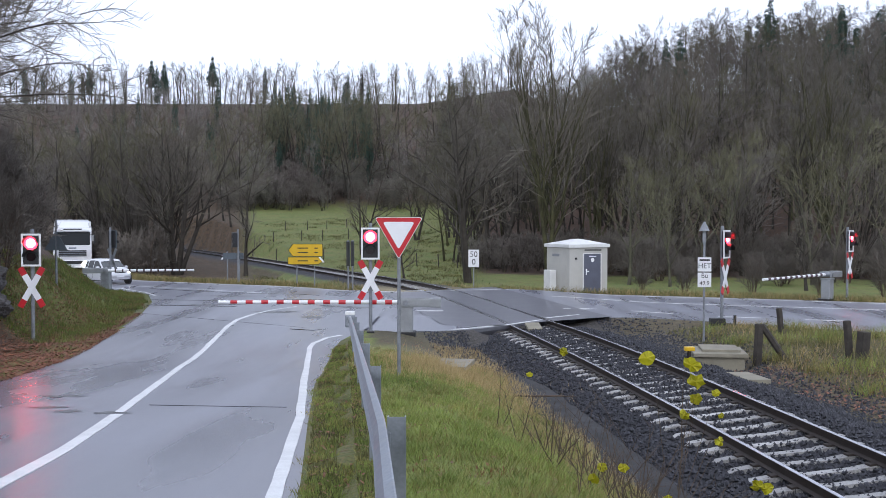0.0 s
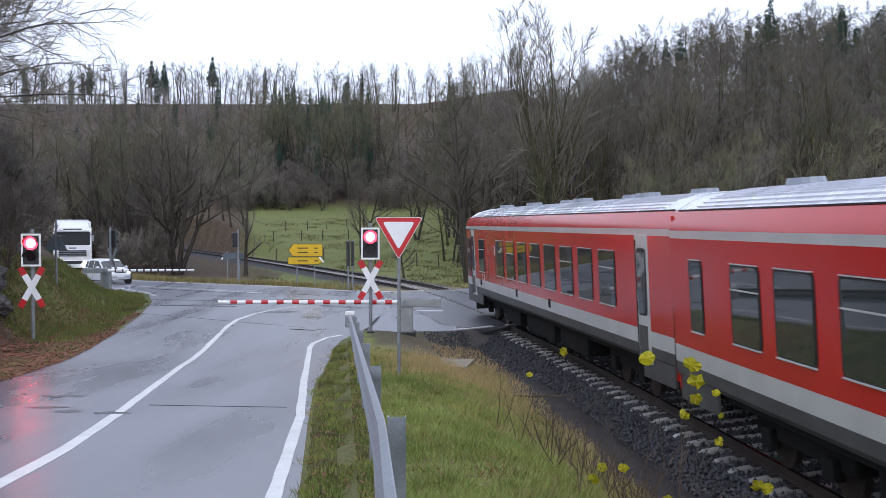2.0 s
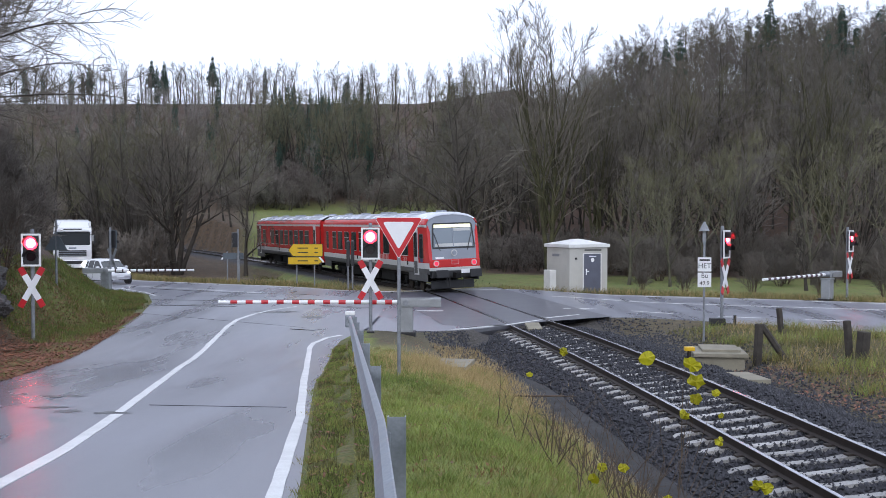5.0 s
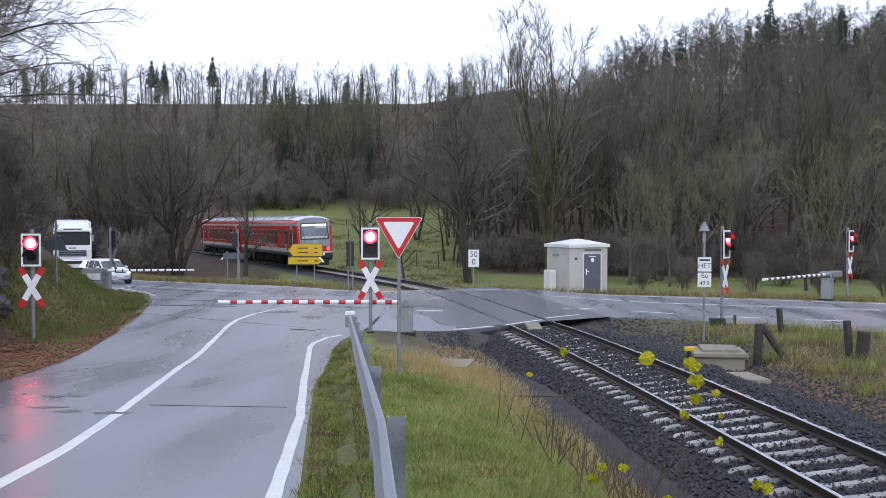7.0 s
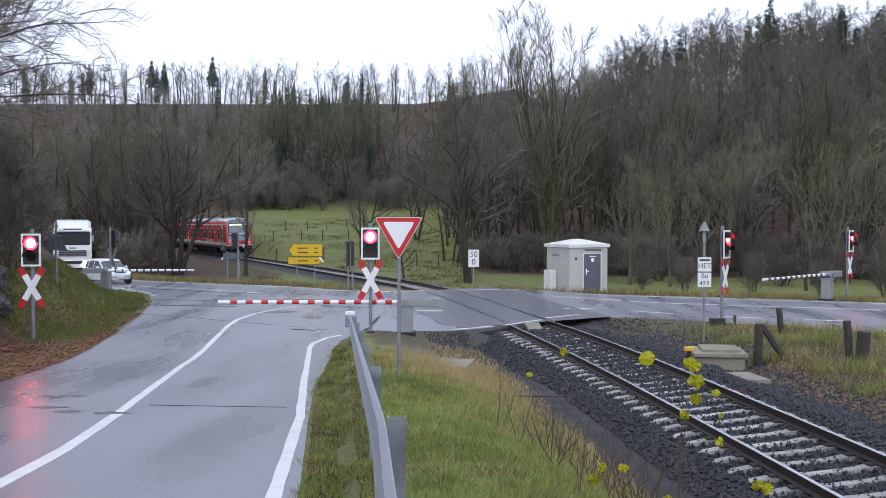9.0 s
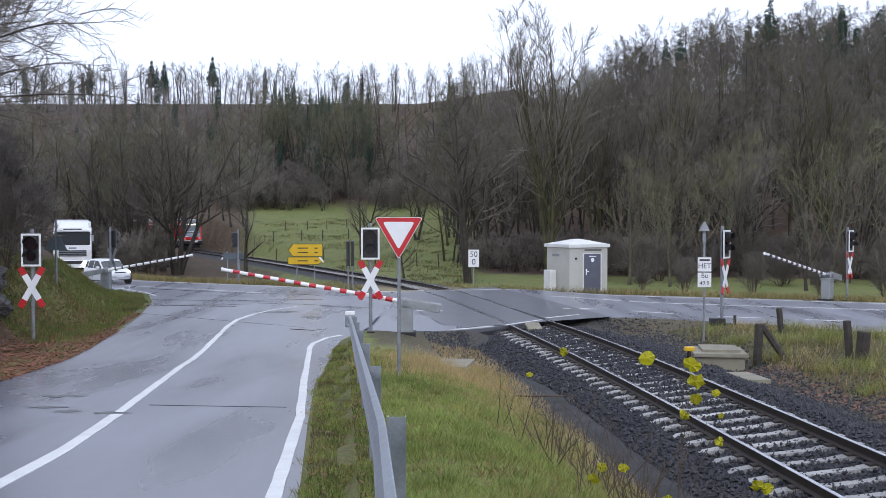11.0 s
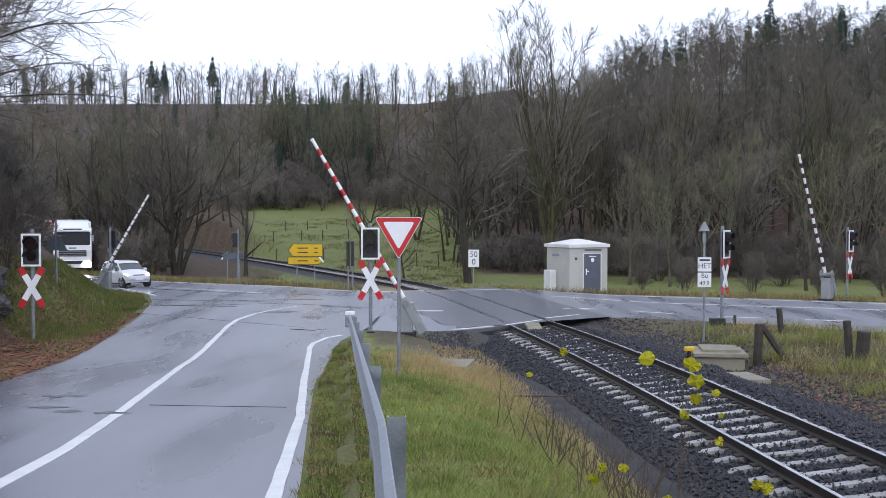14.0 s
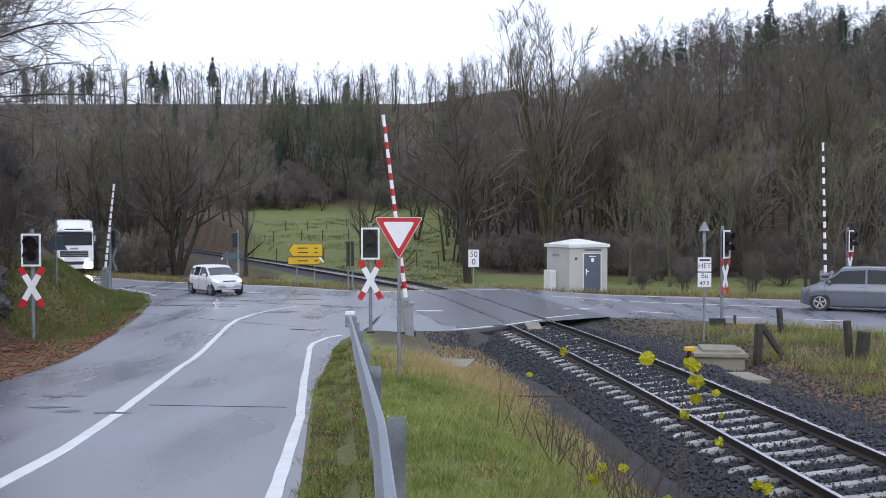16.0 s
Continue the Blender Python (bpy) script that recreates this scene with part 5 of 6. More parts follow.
def truck():
    t = thing("truck", 0, 0, 0, 0, "white lorry with roof deflector waiting on the road", "truck")
    cab = part("cab", plate([(-2.2, 0.85), (0.0, 0.85), (0.06, 1.6), (0.0, 1.95), (-0.16, 2.9), (-0.42, 3.15), (-2.2, 3.3)], 2.46, None), "car_white", t, "white cab with raked windscreen")
    part("roof_deflector", plate([(-2.15, 3.25), (-0.5, 3.12), (-0.75, 3.25), (-1.5, 3.6), (-2.15, 3.72)], 2.1), "car_white", t, "sloping white roof deflector")
    part("deflector_fin", plate([(-1.6, 3.3), (-1.1, 3.28), (-1.55, 3.52)], 2.14), "sign_back", t)
    part("cargo_box", box(8.0, 2.45, 2.5, -6.6, 0, 2.35, 0.05), "white", t)
    part("chassis", box(10.2, 2.2, 0.35, -5.6, 0, 0.95, 0.03), "black", t)
    part("windscreen", plate([(0.012, 1.98), (0.02, 1.98), (-0.135, 2.86), (-0.145, 2.86)], 2.28), "car_glass", t)
    part("sun_visor", box(0.28, 2.2, 0.12, -0.04, 0, 2.96, 0.04), "car_white", t)
    part("roof_band", box(0.04, 1.2, 0.1, -0.24, 0, 3.06, 0.01), "black", t)
    part("grille", box(0.05, 1.8, 0.42, 0.05, 0, 1.42, 0.02), "black", t)
    part("emblem_bar", box(0.03, 0.5, 0.12, 0.06, 0, 1.78, 0.02), "steel", t)
    for i in range(3):
        part("grille_bar", box(0.03, 1.8, 0.03, 0.075, 0, 1.29 + i * 0.13, 0.008), "steel", t)
    part("lower_grille", box(0.05, 1.3, 0.22, 0.055, 0, 0.80, 0.02), "black", t)
    part("bumper", box(0.3, 2.46, 0.55, -0.1, 0, 0.68, 0.08), "car_white", t)
    for s in (-1, 1):
        part("headlamp", box(0.06, 0.5, 0.34, 0.08, s * 0.90, 0.66, 0.05), "head_lamp", t, "lit headlamp")
        part("mirror", box(0.14, 0.12, 0.6, 0.05, s * 1.42, 2.35, 0.03), "black", t)
        part("mirror_arm", box(0.06, 0.3, 0.05, 0.0, s * 1.3, 2.68), "black", t)
        for wx in (-0.9, -4.6, -9.4):
            w = part("wheel", tube(0.5, 0.3, wx, s * 1.06, 0.5, ALONG_Y, seg=24), "rubber", t)
            part("rim", tube(0.3, 0.32, wx, s * 1.06, 0.5, ALONG_Y, seg=20), "steel", w)
    part("side_window", box(0.8, 2.48, 0.7, -0.85, 0, 2.42, 0.02), "glass", t)
    part("mirror_shell", box(0.1, 0.14, 0.4, -0.05, 1.36, 2.45, 0.04), "car_white", t)
    return t


# ---------------------------------------------------------------- trees
def grow(rng, start, way, length, segs, wander, lift):
    pts, d = [start.copy()], way.normalized()
    for _ in range(segs):
        d = (d + Vector((rng.uniform(-1, 1), rng.uniform(-1, 1), rng.uniform(-1, 1))) * wander + Vector((0, 0, lift))).normalized()
        pts.append(pts[-1] + d * length / segs)
    return pts


def along(pts, t):
    k = min(int(t * (len(pts) - 1)), len(pts) - 2)
    return pts[k].lerp(pts[k + 1], t * (len(pts) - 1) - k), (pts[k + 1] - pts[k]).normalized()


def aside(rng, d, spread):
    u = d.cross(Vector((rng.uniform(-1, 1), rng.uniform(-1, 1), rng.uniform(-0.6, 0.6)))).normalized()
    return (d * math.cos(spread) + u * math.sin(spread)).normalized()


def bare_tree(seed, h, stems=1, limbs=14, branches=7, twigs=8, clear=0.2, spread=0.7, r=0.16, twig_r=0.008, lift=0.10, sides=6, twig_len=1.0, stem_lean=0.12, fan=0.16):
    """A leafless tree; returns its trunk with limbs and its crown of branches and twigs."""
    rng = random.Random(seed)
    trunk, crown = Wood(), Wood()
    for s in range(stems):
        lean = stem_lean if stems == 1 else fan + 1.25 * fan * rng.random()
        a = 2 * math.pi * (s + rng.random() * 0.6) / stems
        d = Vector((math.cos(a) * lean, math.sin(a) * lean, 1))
        hh = h * rng.uniform(0.8, 1.0) if s else h
        st = grow(rng, Vector((math.cos(a), math.sin(a), 0)) * (0.12 * (stems > 1)) - Vector((0, 0, 0.3)), d, hh, 8, 0.07, 0.03)
        rr = r * (0.75 if stems > 1 else 1)
        trunk.limb(st, [rr * (1.25 if i == 0 else 1) * (1 - 0.93 * i / 8) for i in range(9)], sides)
        for i in range(limbs):
            t = clear + (0.97 - clear) * (i + rng.random()) / limbs
            p, d = along(st, t)
            ln = hh * (0.42 * (1 - t) + 0.12) * rng.uniform(0.7, 1.25)
            lb = grow(rng, p, aside(rng, d, spread * rng.uniform(0.7, 1.2)), ln, 4, 0.16, lift)
            r0 = max(rr * (1 - 0.93 * t) * 0.55, 0.014)
            trunk.limb(lb, [r0 * (1 - 0.8 * k / 4) for k in range(5)], max(3, sides - 2))
            for j in range(branches):
                t2 = 0.25 + 0.75 * (j + rng.random()) / branches
                p2, d2 = along(lb, min(t2, 0.999))
                l2 = ln * 0.45 * rng.uniform(0.6, 1.2) * (1.15 - 0.5 * t2)
                br = grow(rng, p2, aside(rng, d2, 0.75), l2, 3, 0.2, lift)
                crown.limb(br, [max(r0 * 0.38, twig_r * 1.3), max(r0 * 0.3, twig_r * 1.1), max(r0 * 0.2, twig_r), twig_r], 3)
                for k in range(twigs):
                    p3, d3 = along(br, min(0.15 + 0.85 * (k + rng.random()) / twigs, 0.999))
                    tw = grow(rng, p3, aside(rng, d3, 0.65), twig_len * rng.uniform(0.4, 1.1), 2, 0.22, lift)
                    crown.limb(tw, [twig_r, twig_r * 0.8, 0], 3)
    return trunk, crown


def spruce(seed, h, r, clear=0.10):
    rng = random.Random(seed)
    trunk, crown = Wood(), Wood()
    st = [Vector((0, 0, -0.3 + (h + 0.3) * i / 5)) for i in range(6)]
    trunk.limb(st, [0.016 * h * (1 - 0.95 * i / 5) for i in range(6)], 6)
    levels = int(h * 2.4)
    for i in range(levels):
        t = clear + (1 - clear) * i / levels
        rad = r * (1.03 - t) ** 0.7 * rng.uniform(0.3 if clear > 0.3 else 0.6, 1.2) * (1 if t > clear + 0.12 else 0.7)
        n = 7
        for k in range(n):
            a = 2 * math.pi * (k + rng.random()) / n
            d = Vector((math.cos(a), math.sin(a), -0.18 - 0.3 * (1 - t)))
            p = Vector((0, 0, h * t + rng.uniform(-0.35, 0.3) * (t < 0.95)))
            q = p + d * rad
            crown.limb([p, p.lerp(q, 0.5) + Vector((0, 0, 0.12 * rad)), q], [0.02, 0.05 * rad + 0.03, 0], 3)
            for m in range(4):
                b0 = p.lerp(q, 0.3 + 0.17 * m)
                side = Vector((-d.y, d.x, 0)) * (1 if m % 2 else -1)
                e = b0 + (side * 0.5 + d * 0.5) * rad * 0.38 - Vector((0, 0, 0.16 * rad))
                crown.limb([b0, b0.lerp(e, 0.5) + Vector((0, 0, 0.03)), e], [0.03 + 0.03 * rad, 0.06 * rad + 0.02, 0], 3)
    return trunk, crown


def tree_thing(name, wood, bark, twig, label, category="tree", group=""):
    t = thing(name, 0, 0, 0, 0, label, category, group)
    raw("trunk", wood[0].v, wood[0].f, bark, t, smooth=True)
    raw("crown", wood[1].v, wood[1].f, twig, t)
    return t


def far_wood(name, protos, spots, materials, label):
    """Many distant trees joined: trunks in one mesh, crowns in another."""
    root = thing(name, 0, 0, 0, 0, label, "woodland")
    root["kind"] = "stuff"
    data = [[(np.array(w.v), [np.array([f for f in w.f if len(f) == k]).reshape(-1, k) for k in (3, 4)]) for w in p] for p in protos]
    for part_i, (nm, m) in enumerate(zip(("trunks", "crowns"), materials)):
        vs, f3, f4, base = [], [], [], 0
        for x, y, z, rot, sc, k in spots:
            v, (a, b) = data[k][part_i]
            c, s = math.cos(rot) * sc, math.sin(rot) * sc
            vs.append(np.stack([v[:, 0] * c - v[:, 1] * s + x, v[:, 0] * s + v[:, 1] * c + y, v[:, 2] * sc + z], 1))
            f3.append(a + base)
            f4.append(b + base)
            base += len(v)
        vs = np.concatenate(vs)
        f3, f4 = np.concatenate(f3), np.concatenate(f4)
        me = bpy.data.meshes.new(nm)
        me.vertices.add(len(vs))
        me.vertices.foreach_set("co", vs.astype(np.float32).ravel())
        loops = np.concatenate([f3.ravel(), f4.ravel()]).astype(np.int32)
        me.loops.add(len(loops))
        me.loops.foreach_set("vertex_index", loops)
        counts = np.concatenate([np.full(len(f3), 3), np.full(len(f4), 4)])
        starts = np.concatenate([[0], np.cumsum(counts)[:-1]]).astype(np.int32)
        me.polygons.add(len(counts))
        me.polygons.foreach_set("loop_start", starts)
        me.update(calc_edges=True)
        me.validate()
        me.materials.append(M[m])
        ob = new(nm, me)
        ob.parent = root
        ob["kind"] = "stuff"


def woods():
    rng = random.Random(21)
    small = [bare_tree(100 + i, 15, limbs=14, branches=6, twigs=6, clear=0.25, spread=0.95, r=0.19, twig_r=0.016, sides=3, twig_len=0.95, lift=0.05) for i in range(4)]
    tall = [bare_tree(200 + i, 19, limbs=13, branches=5, twigs=5, clear=0.42, spread=0.6, r=0.33, twig_r=0.022, sides=4, twig_len=0.9) for i in range(3)]
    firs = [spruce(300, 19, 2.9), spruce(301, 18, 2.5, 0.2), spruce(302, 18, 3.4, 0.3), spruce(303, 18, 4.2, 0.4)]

    def scatter(n, xr, yr, ok, kinds, lo=0.75, hi=1.15):
        out, tries = [], 0
        while len(out) < n and tries < n * 40:
            tries += 1
            x, y = rng.uniform(*xr), rng.uniform(*yr)
            if ok(x, y) and abs(x - float(track_x(min(max(y, -60), 196)))) > 6:
                out.append((x, y, height(x, y), rng.uniform(0, 6.28), rng.uniform(lo, hi), rng.choice(kinds)))
        return out
    hillside = scatter(230, (0, 40), (92, 190), lambda x, y: y - 90 + 0.35 * (x - 12) > 0 and -0.005 < x / y < 0.16, (0, 1, 2, 3), 0.56, 0.8)
    hillside += scatter(360, (5, 95), (78, 190), lambda x, y: y - 88 + 0.35 * (x - 12) > 0 and 0.15 < x / y < 0.5, (0, 1, 2, 3), 0.6, 1.05)
    rng.shuffle(hillside)
    far_wood("hillside_woodland", small, hillside[:240], ("bark", "twig_red"), "dense leafless reddish brown woodland on the hillside")
    far_wood("hillside_woodland", small, hillside[240:430], ("bark", "twig"), "dense leafless grey woodland on the hillside")
    far_wood("hillside_woodland", small, hillside[430:], ("bark_moss", "twig_green"), "dense leafless lichen-green woodland on the hillside")
    valley = scatter(90, (-75, -12), (88, 150), lambda x, y: x / y < -0.19, (0, 1, 2, 3), 0.6, 0.95)
    valley += scatter(60, (-40, 6), (172, 215), lambda x, y: True, (0, 1, 2, 3), 0.8, 1.1)
    far_wood("valley_woodland", small, valley, ("bark", "twig_green"), "leafless trees along the valley floor")
    ridge = scatter(150, (-160, 25), (272, 308), lambda x, y: True, (0, 1, 2), 0.52, 0.66)
    far_wood("ridge_woodland", tall, ridge, ("bark", "twig_dark"), "row of tall bare trees along the ridge against the sky")
    # pale colours on trunks and crowns here stand in for distance haze
    slope = scatter(330, (-140, 12), (168, 285), lambda x, y: not (-0.165 < x / y < -0.075 and y < 262) or rng.random() < 0.5, (0, 1, 2, 3), 0.5, 0.75)
    far_wood("slope_woodland", small, slope, ("twig_dark", "twig_haze"), "bare brown trees on the far slope")
    dark = scatter(80, (-48, -10), (186, 262), lambda x, y: -0.168 < x / y < -0.07, (0, 1), 0.4, 0.56)
    dark += scatter(14, (-75, 8), (190, 270), lambda x, y: x / y < -0.2 or x / y > -0.06, (0, 1), 0.45, 0.6)
    dark += scatter(34, (30, 95), (130, 195), lambda x, y: x / y > 0.29, (0, 1), 0.7, 1.05)
    dark += scatter(7, (25, 45), (120, 170), lambda x, y: 0.19 < x / y < 0.24, (0, 1), 0.6, 0.85)
    for x, k, q in ((-99, 0.66, 2), (-81.5, 0.72, 3), (-78.0, 0.7, 2), (-80, 0.6, 0), (-64.5, 0.78, 3), (-49.8, 0.62, 1), (-26.6, 0.5, 0), (-22.7, 0.52, 1), (-104, 0.55, 0), (-112, 0.6, 1), (-101, 0.5, 1), (-117, 0.62, 0), (-47, 0.4, 0)):
        dark.append((x, 292.0, height(x, 292.0), rng.uniform(0, 6.28), k, q))
    under = [bare_tree(400 + i, 4.0, stems=5, limbs=6, branches=4, twigs=4, clear=0.08, spread=0.8, r=0.05, twig_r=0.022, sides=3, twig_len=0.8) for i in range(2)]
    low = scatter(190, (-42, 10), (166, 196), lambda x, y: -0.22 < x / y < 0.05, (0, 1), 0.7, 1.4)
    low += scatter(120, (2, 40), (74, 92), lambda x, y: -9 < y - 88 + 0.35 * (x - 12) < 4, (0, 1), 0.35, 0.8)
    far_wood("undergrowth", under, low, ("bark", "twig_red"), "brown leafless undergrowth along the edge of the wood")
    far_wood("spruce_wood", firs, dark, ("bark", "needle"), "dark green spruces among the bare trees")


def near_trees():
    # kinds: tall multi-stemmed lichen trees by the hut, slim bank trees, round field tree
    big = tree_thing("tree", bare_tree(1, 19.3, stems=4, limbs=17, branches=8, twigs=9, clear=0.14, spread=0.5, r=0.26, twig_r=0.012, lift=0.12, twig_len=0.75, fan=0.022), "bark_moss", "twig_dark",
                     "tall multi-stemmed bare tree with lichen-green bark", group="trees beyond the road")
    big.matrix_world = pose(7.9, 77, height(7.9, 77), 0, 0, 20)
    oak = tree_thing("tree", bare_tree(2, 13.6, stems=2, limbs=15, branches=8, twigs=9, clear=0.2, spread=1.0, r=0.34, twig_r=0.012, lift=0.06, twig_len=0.7), "bark", "twig_dark",
                     "spreading bare tree with dark twin trunks in the meadow", group="trees beyond the road")
    oak.matrix_world = pose(1.7, 68, height(1.7, 68), 0, 0, 0)
    slim = tree_thing("tree", bare_tree(3, 9.0, limbs=15, branches=7, twigs=7, clear=0.2, spread=0.8, r=0.13, twig_r=0.011, twig_len=0.6), "bark_pale", "twig_green",
                      "slim bare tree with pale lichen bark beside the meadow", group="trees beyond the road")
    slim.matrix_world = pose(14.5, 72, height(14.5, 72), 0, 0, 0)
    bushy = tree_thing("tree", bare_tree(4, 8.5, stems=5, limbs=10, branches=7, twigs=6, clear=0.12, spread=0.65, r=0.15, twig_r=0.012, twig_len=0.7), "bark", "twig",
                       "many-stemmed leafless valley tree", group="trees beyond the road")
    bushy.matrix_world = pose(-24.8, 84, height(-24.8, 84), 0, 0, 0)
    lone = tree_thing("tree", bare_tree(5, 7.6, limbs=14, branches=7, twigs=8, clear=0.22, spread=1.05, r=0.19, twig_r=0.011, lift=0.04, twig_len=0.6), "bark", "twig_dark",
                      "small spreading bare tree in the meadow", group="trees beyond the road")
    lone.matrix_world = pose(-14.6, 77, height(-14.6, 77), 0, 0, 0)
    ash = tree_thing("tree", bare_tree(6, 12.6, stems=5, limbs=11, branches=7, twigs=8, clear=0.25, spread=0.75, r=0.30, twig_r=0.012, lift=0.06, twig_len=0.75, fan=0.2), "bark", "twig_dark",
                     "large bare tree with several dark leaning stems", group="trees beyond the road")
    ash.matrix_world = pose(-20.1, 78.5, height(-20.1, 78.5), 0, 0, 0)
    alder = tree_thing("tree", bare_tree(7, 11.8, limbs=16, branches=7, twigs=7, clear=0.3, spread=0.7, r=0.22, twig_r=0.010, lift=0.08, twig_len=0.7, stem_lean=0.05), "bark", "twig_green",
                       "straight dark-trunked leafless tree", group="trees beyond the road")
    alder.matrix_world = pose(-24.6, 81, height(-24.6, 81), 0, 0, 0)
    rng = random.Random(5)
    for src, x, y, k in ((oak, -8.2, 105, 0.62), (oak, 4.5, 88, 1.1), (oak, 2.6, 94, 0.85), (big, 13.0, 88, 0.85), (slim, 11.8, 66, 0.9), (slim, 17.2, 70, 1.0), (slim, 19.5, 72, 1.15), (slim, 23.5, 66, 1.0),
                         (slim, 25.5, 68, 1.2), (bushy, 16.5, 78, 1.2), (bushy, 22, 76, 1.1), (bushy, 28.5, 72, 1.0), (big, 20, 90, 0.85), (big, 31, 84, 0.9), (slim, 14.0, 64, 0.75),
                         (bushy, -27, 84, 1.2), (bushy, -31, 78, 1.0), (bushy, -24.5, 92, 1.3), (big, -29, 96, 0.8), (bushy, -36, 88, 1.2), (lone, -31.5, 75, 1.1),
                         (bushy, -33, 99, 1.3), (oak, -3.0, 120, 0.7), (oak, -39, 97, 1.0), (bushy, -42, 84, 1.2), (lone, -2.6, 70, 0.5), (lone, 21, 60, 0.6),
                         (alder, -27.3, 82, 1.0), (alder, -22.6, 84, 1.1), (alder, -29.6, 80, 0.95), (ash, -30.5, 88, 0.95), (ash, -25.8, 90, 1.0), (alder, -34, 86, 1.1),
                         (ash, -38, 90, 1.0), (alder, 26.5, 78, 1.1), (ash, 24.0, 84, 1.0), (alder, 18.4, 80, 1.1), (slim, 28.6, 67, 1.1), (ash, 15.6, 92, 1.05)):
        t = copy_thing(src, pose(x, y, height(x, y), 0, 0, rng.uniform(0, 360)) @ Matrix.Scale(k, 4))
        t.scale = (k, k, k)


def brush():
    """Branches over the bank and scrub on the cutting."""
    big = tree_thing("tree", bare_tree(11, 12.5, limbs=26, branches=12, twigs=14, clear=0.22, spread=1.3, r=0.12, twig_r=0.009, lift=0.0, stem_lean=0.05, twig_len=0.8), "bark", "twig_dark",
                     "bare tree with overhanging branches on the bank")
    big.matrix_world = pose(-16.4, 29.5, height(-16.4, 29.5), 0, 0, 0)
    for x, y, a in ((-17.2, 32.0, 130), (-15.2, 27.0, 250), (-18.2, 34.5, 60), (-16.8, 30.8, 300), (-16.0, 28.2, 20), (-17.9, 33.4, 200)):
        copy_thing(big, pose(x, y, height(x, y), 0, 0, a))
    scrub = tree_thing("shrub", bare_tree(12, 3.2, stems=8, limbs=8, branches=5, twigs=5, clear=0.08, spread=0.7, r=0.045, twig_r=0.009, lift=0.1, twig_len=0.6), "stem", "twig_red",
                       "reddish leafless shrub on the road bank", "shrub", "bank shrubs")
    scrub.matrix_world = pose(-15.8, 36, height(-15.8, 36), 0, 0, 0)
    rng = random.Random(17)
    for x, y, k in ((-15.0, 33, 1.0), (-17, 38, 1.3), (-17.2, 34.5, 1.1), (-18.2, 41, 1.2), (-19.5, 44, 1.2), (-14.5, 30, 0.8), (-20.5, 48, 1.0),
                    (-13.9, 32.5, 0.9), (-14.6, 34.6, 1.0), (-14.9, 36.8, 0.9), (-15.9, 39, 1.0), (-16.8, 36.5, 1.2), (-15.6, 31.2, 1.2), (-16.4, 33.2, 1.3), (-18.5, 37, 1.4),
                    (13.5, 58, 0.6), (17, 57, 0.7), (20, 55, 0.6), (23, 54, 0.8), (26, 53, 0.8), (11.5, 60, 0.5)):
        t = copy_thing(scrub, pose(x, y, height(x, y), 0, 0, rng.uniform(0, 360)))
        t.scale = (k, k, k)
    for i in range(64):
        if i < 40:
            x = rng.uniform(-40, -20.5)
            y = 70 + rng.uniform(0, 14) - 0.25 * (x + 20)
            if x / y > -0.255:
                continue
        else:
            x = rng.uniform(9, 36)
            y = rng.uniform(66, 80) - 0.3 * (x - 12)
        if abs(x - float(track_x(y))) < 4.5:
            continue
        k = rng.uniform(0.6, 1.25)
        t = copy_thing(scrub, pose(x, y, height(x, y), 0, 0, rng.uniform(0, 360)))
        t.scale = (k, k, k * rng.uniform(0.7, 1.0))
        tagged(t, "leafless brown scrub at the edge of the wood", group="woodland edge scrub")


# ---------------------------------------------------------------- ground cover
def blades(name, n, place, h, w, material, label, seed, lean=0.5):
    rng = np.random.default_rng(seed)
    x, y = place(rng, n)
    z, _ = land(x, y)
    a, hh = rng.uniform(0, 6.28, len(x)), h * rng.uniform(0.5, 1.3, len(x))
    l, b = lean * hh * rng.uniform(0.2, 1, len(x)), rng.uniform(0, 6.28, len(x))
    p0 = np.stack([x - np.cos(a) * w, y - np.sin(a) * w, z - 0.02], 1)
    p1 = np.stack([x + np.cos(a) * w, y + np.sin(a) * w, z - 0.02], 1)
    p2 = np.stack([x + np.cos(b) * l, y + np.sin(b) * l, z + hh], 1)
    v = np.stack([p0, p1, p2], 1).reshape(-1, 3)
    ob = raw(name, v.tolist(), [(i, i + 1, i + 2) for i in range(0, len(v), 3)], material)
    tagged(ob, label, "grass", kind="stuff")


def bank_spot(rng, n, lo=0.0, hi=1.0, y0=5.0, y1=31.0):
    y = y0 + (y1 - y0) * rng.random(n) ** 1.4
    gx, foot = 0.42 - 0.0955 * y, track_x(y) - 2.7
    return gx + (foot - gx) * (lo + (hi - lo) * rng.random(n)), y


def tufts(name, clumps, per, place, spread, h, w, material, label, seed, lean=0.9):
    """Grass growing in clumps of differing size."""
    pick = np.random.default_rng(seed + 500)
    cx, cy = place(pick, clumps)
    size = pick.uniform(0.4, 1.5, len(cx))

    def spot(r, n):
        k = r.integers(0, len(cx), n)
        return cx[k] + r.normal(0, 1, n) * spread * size[k], cy[k] + r.normal(0, 1, n) * spread * size[k]
    blades(name, clumps * per, spot, h, w, material, label, seed, lean)


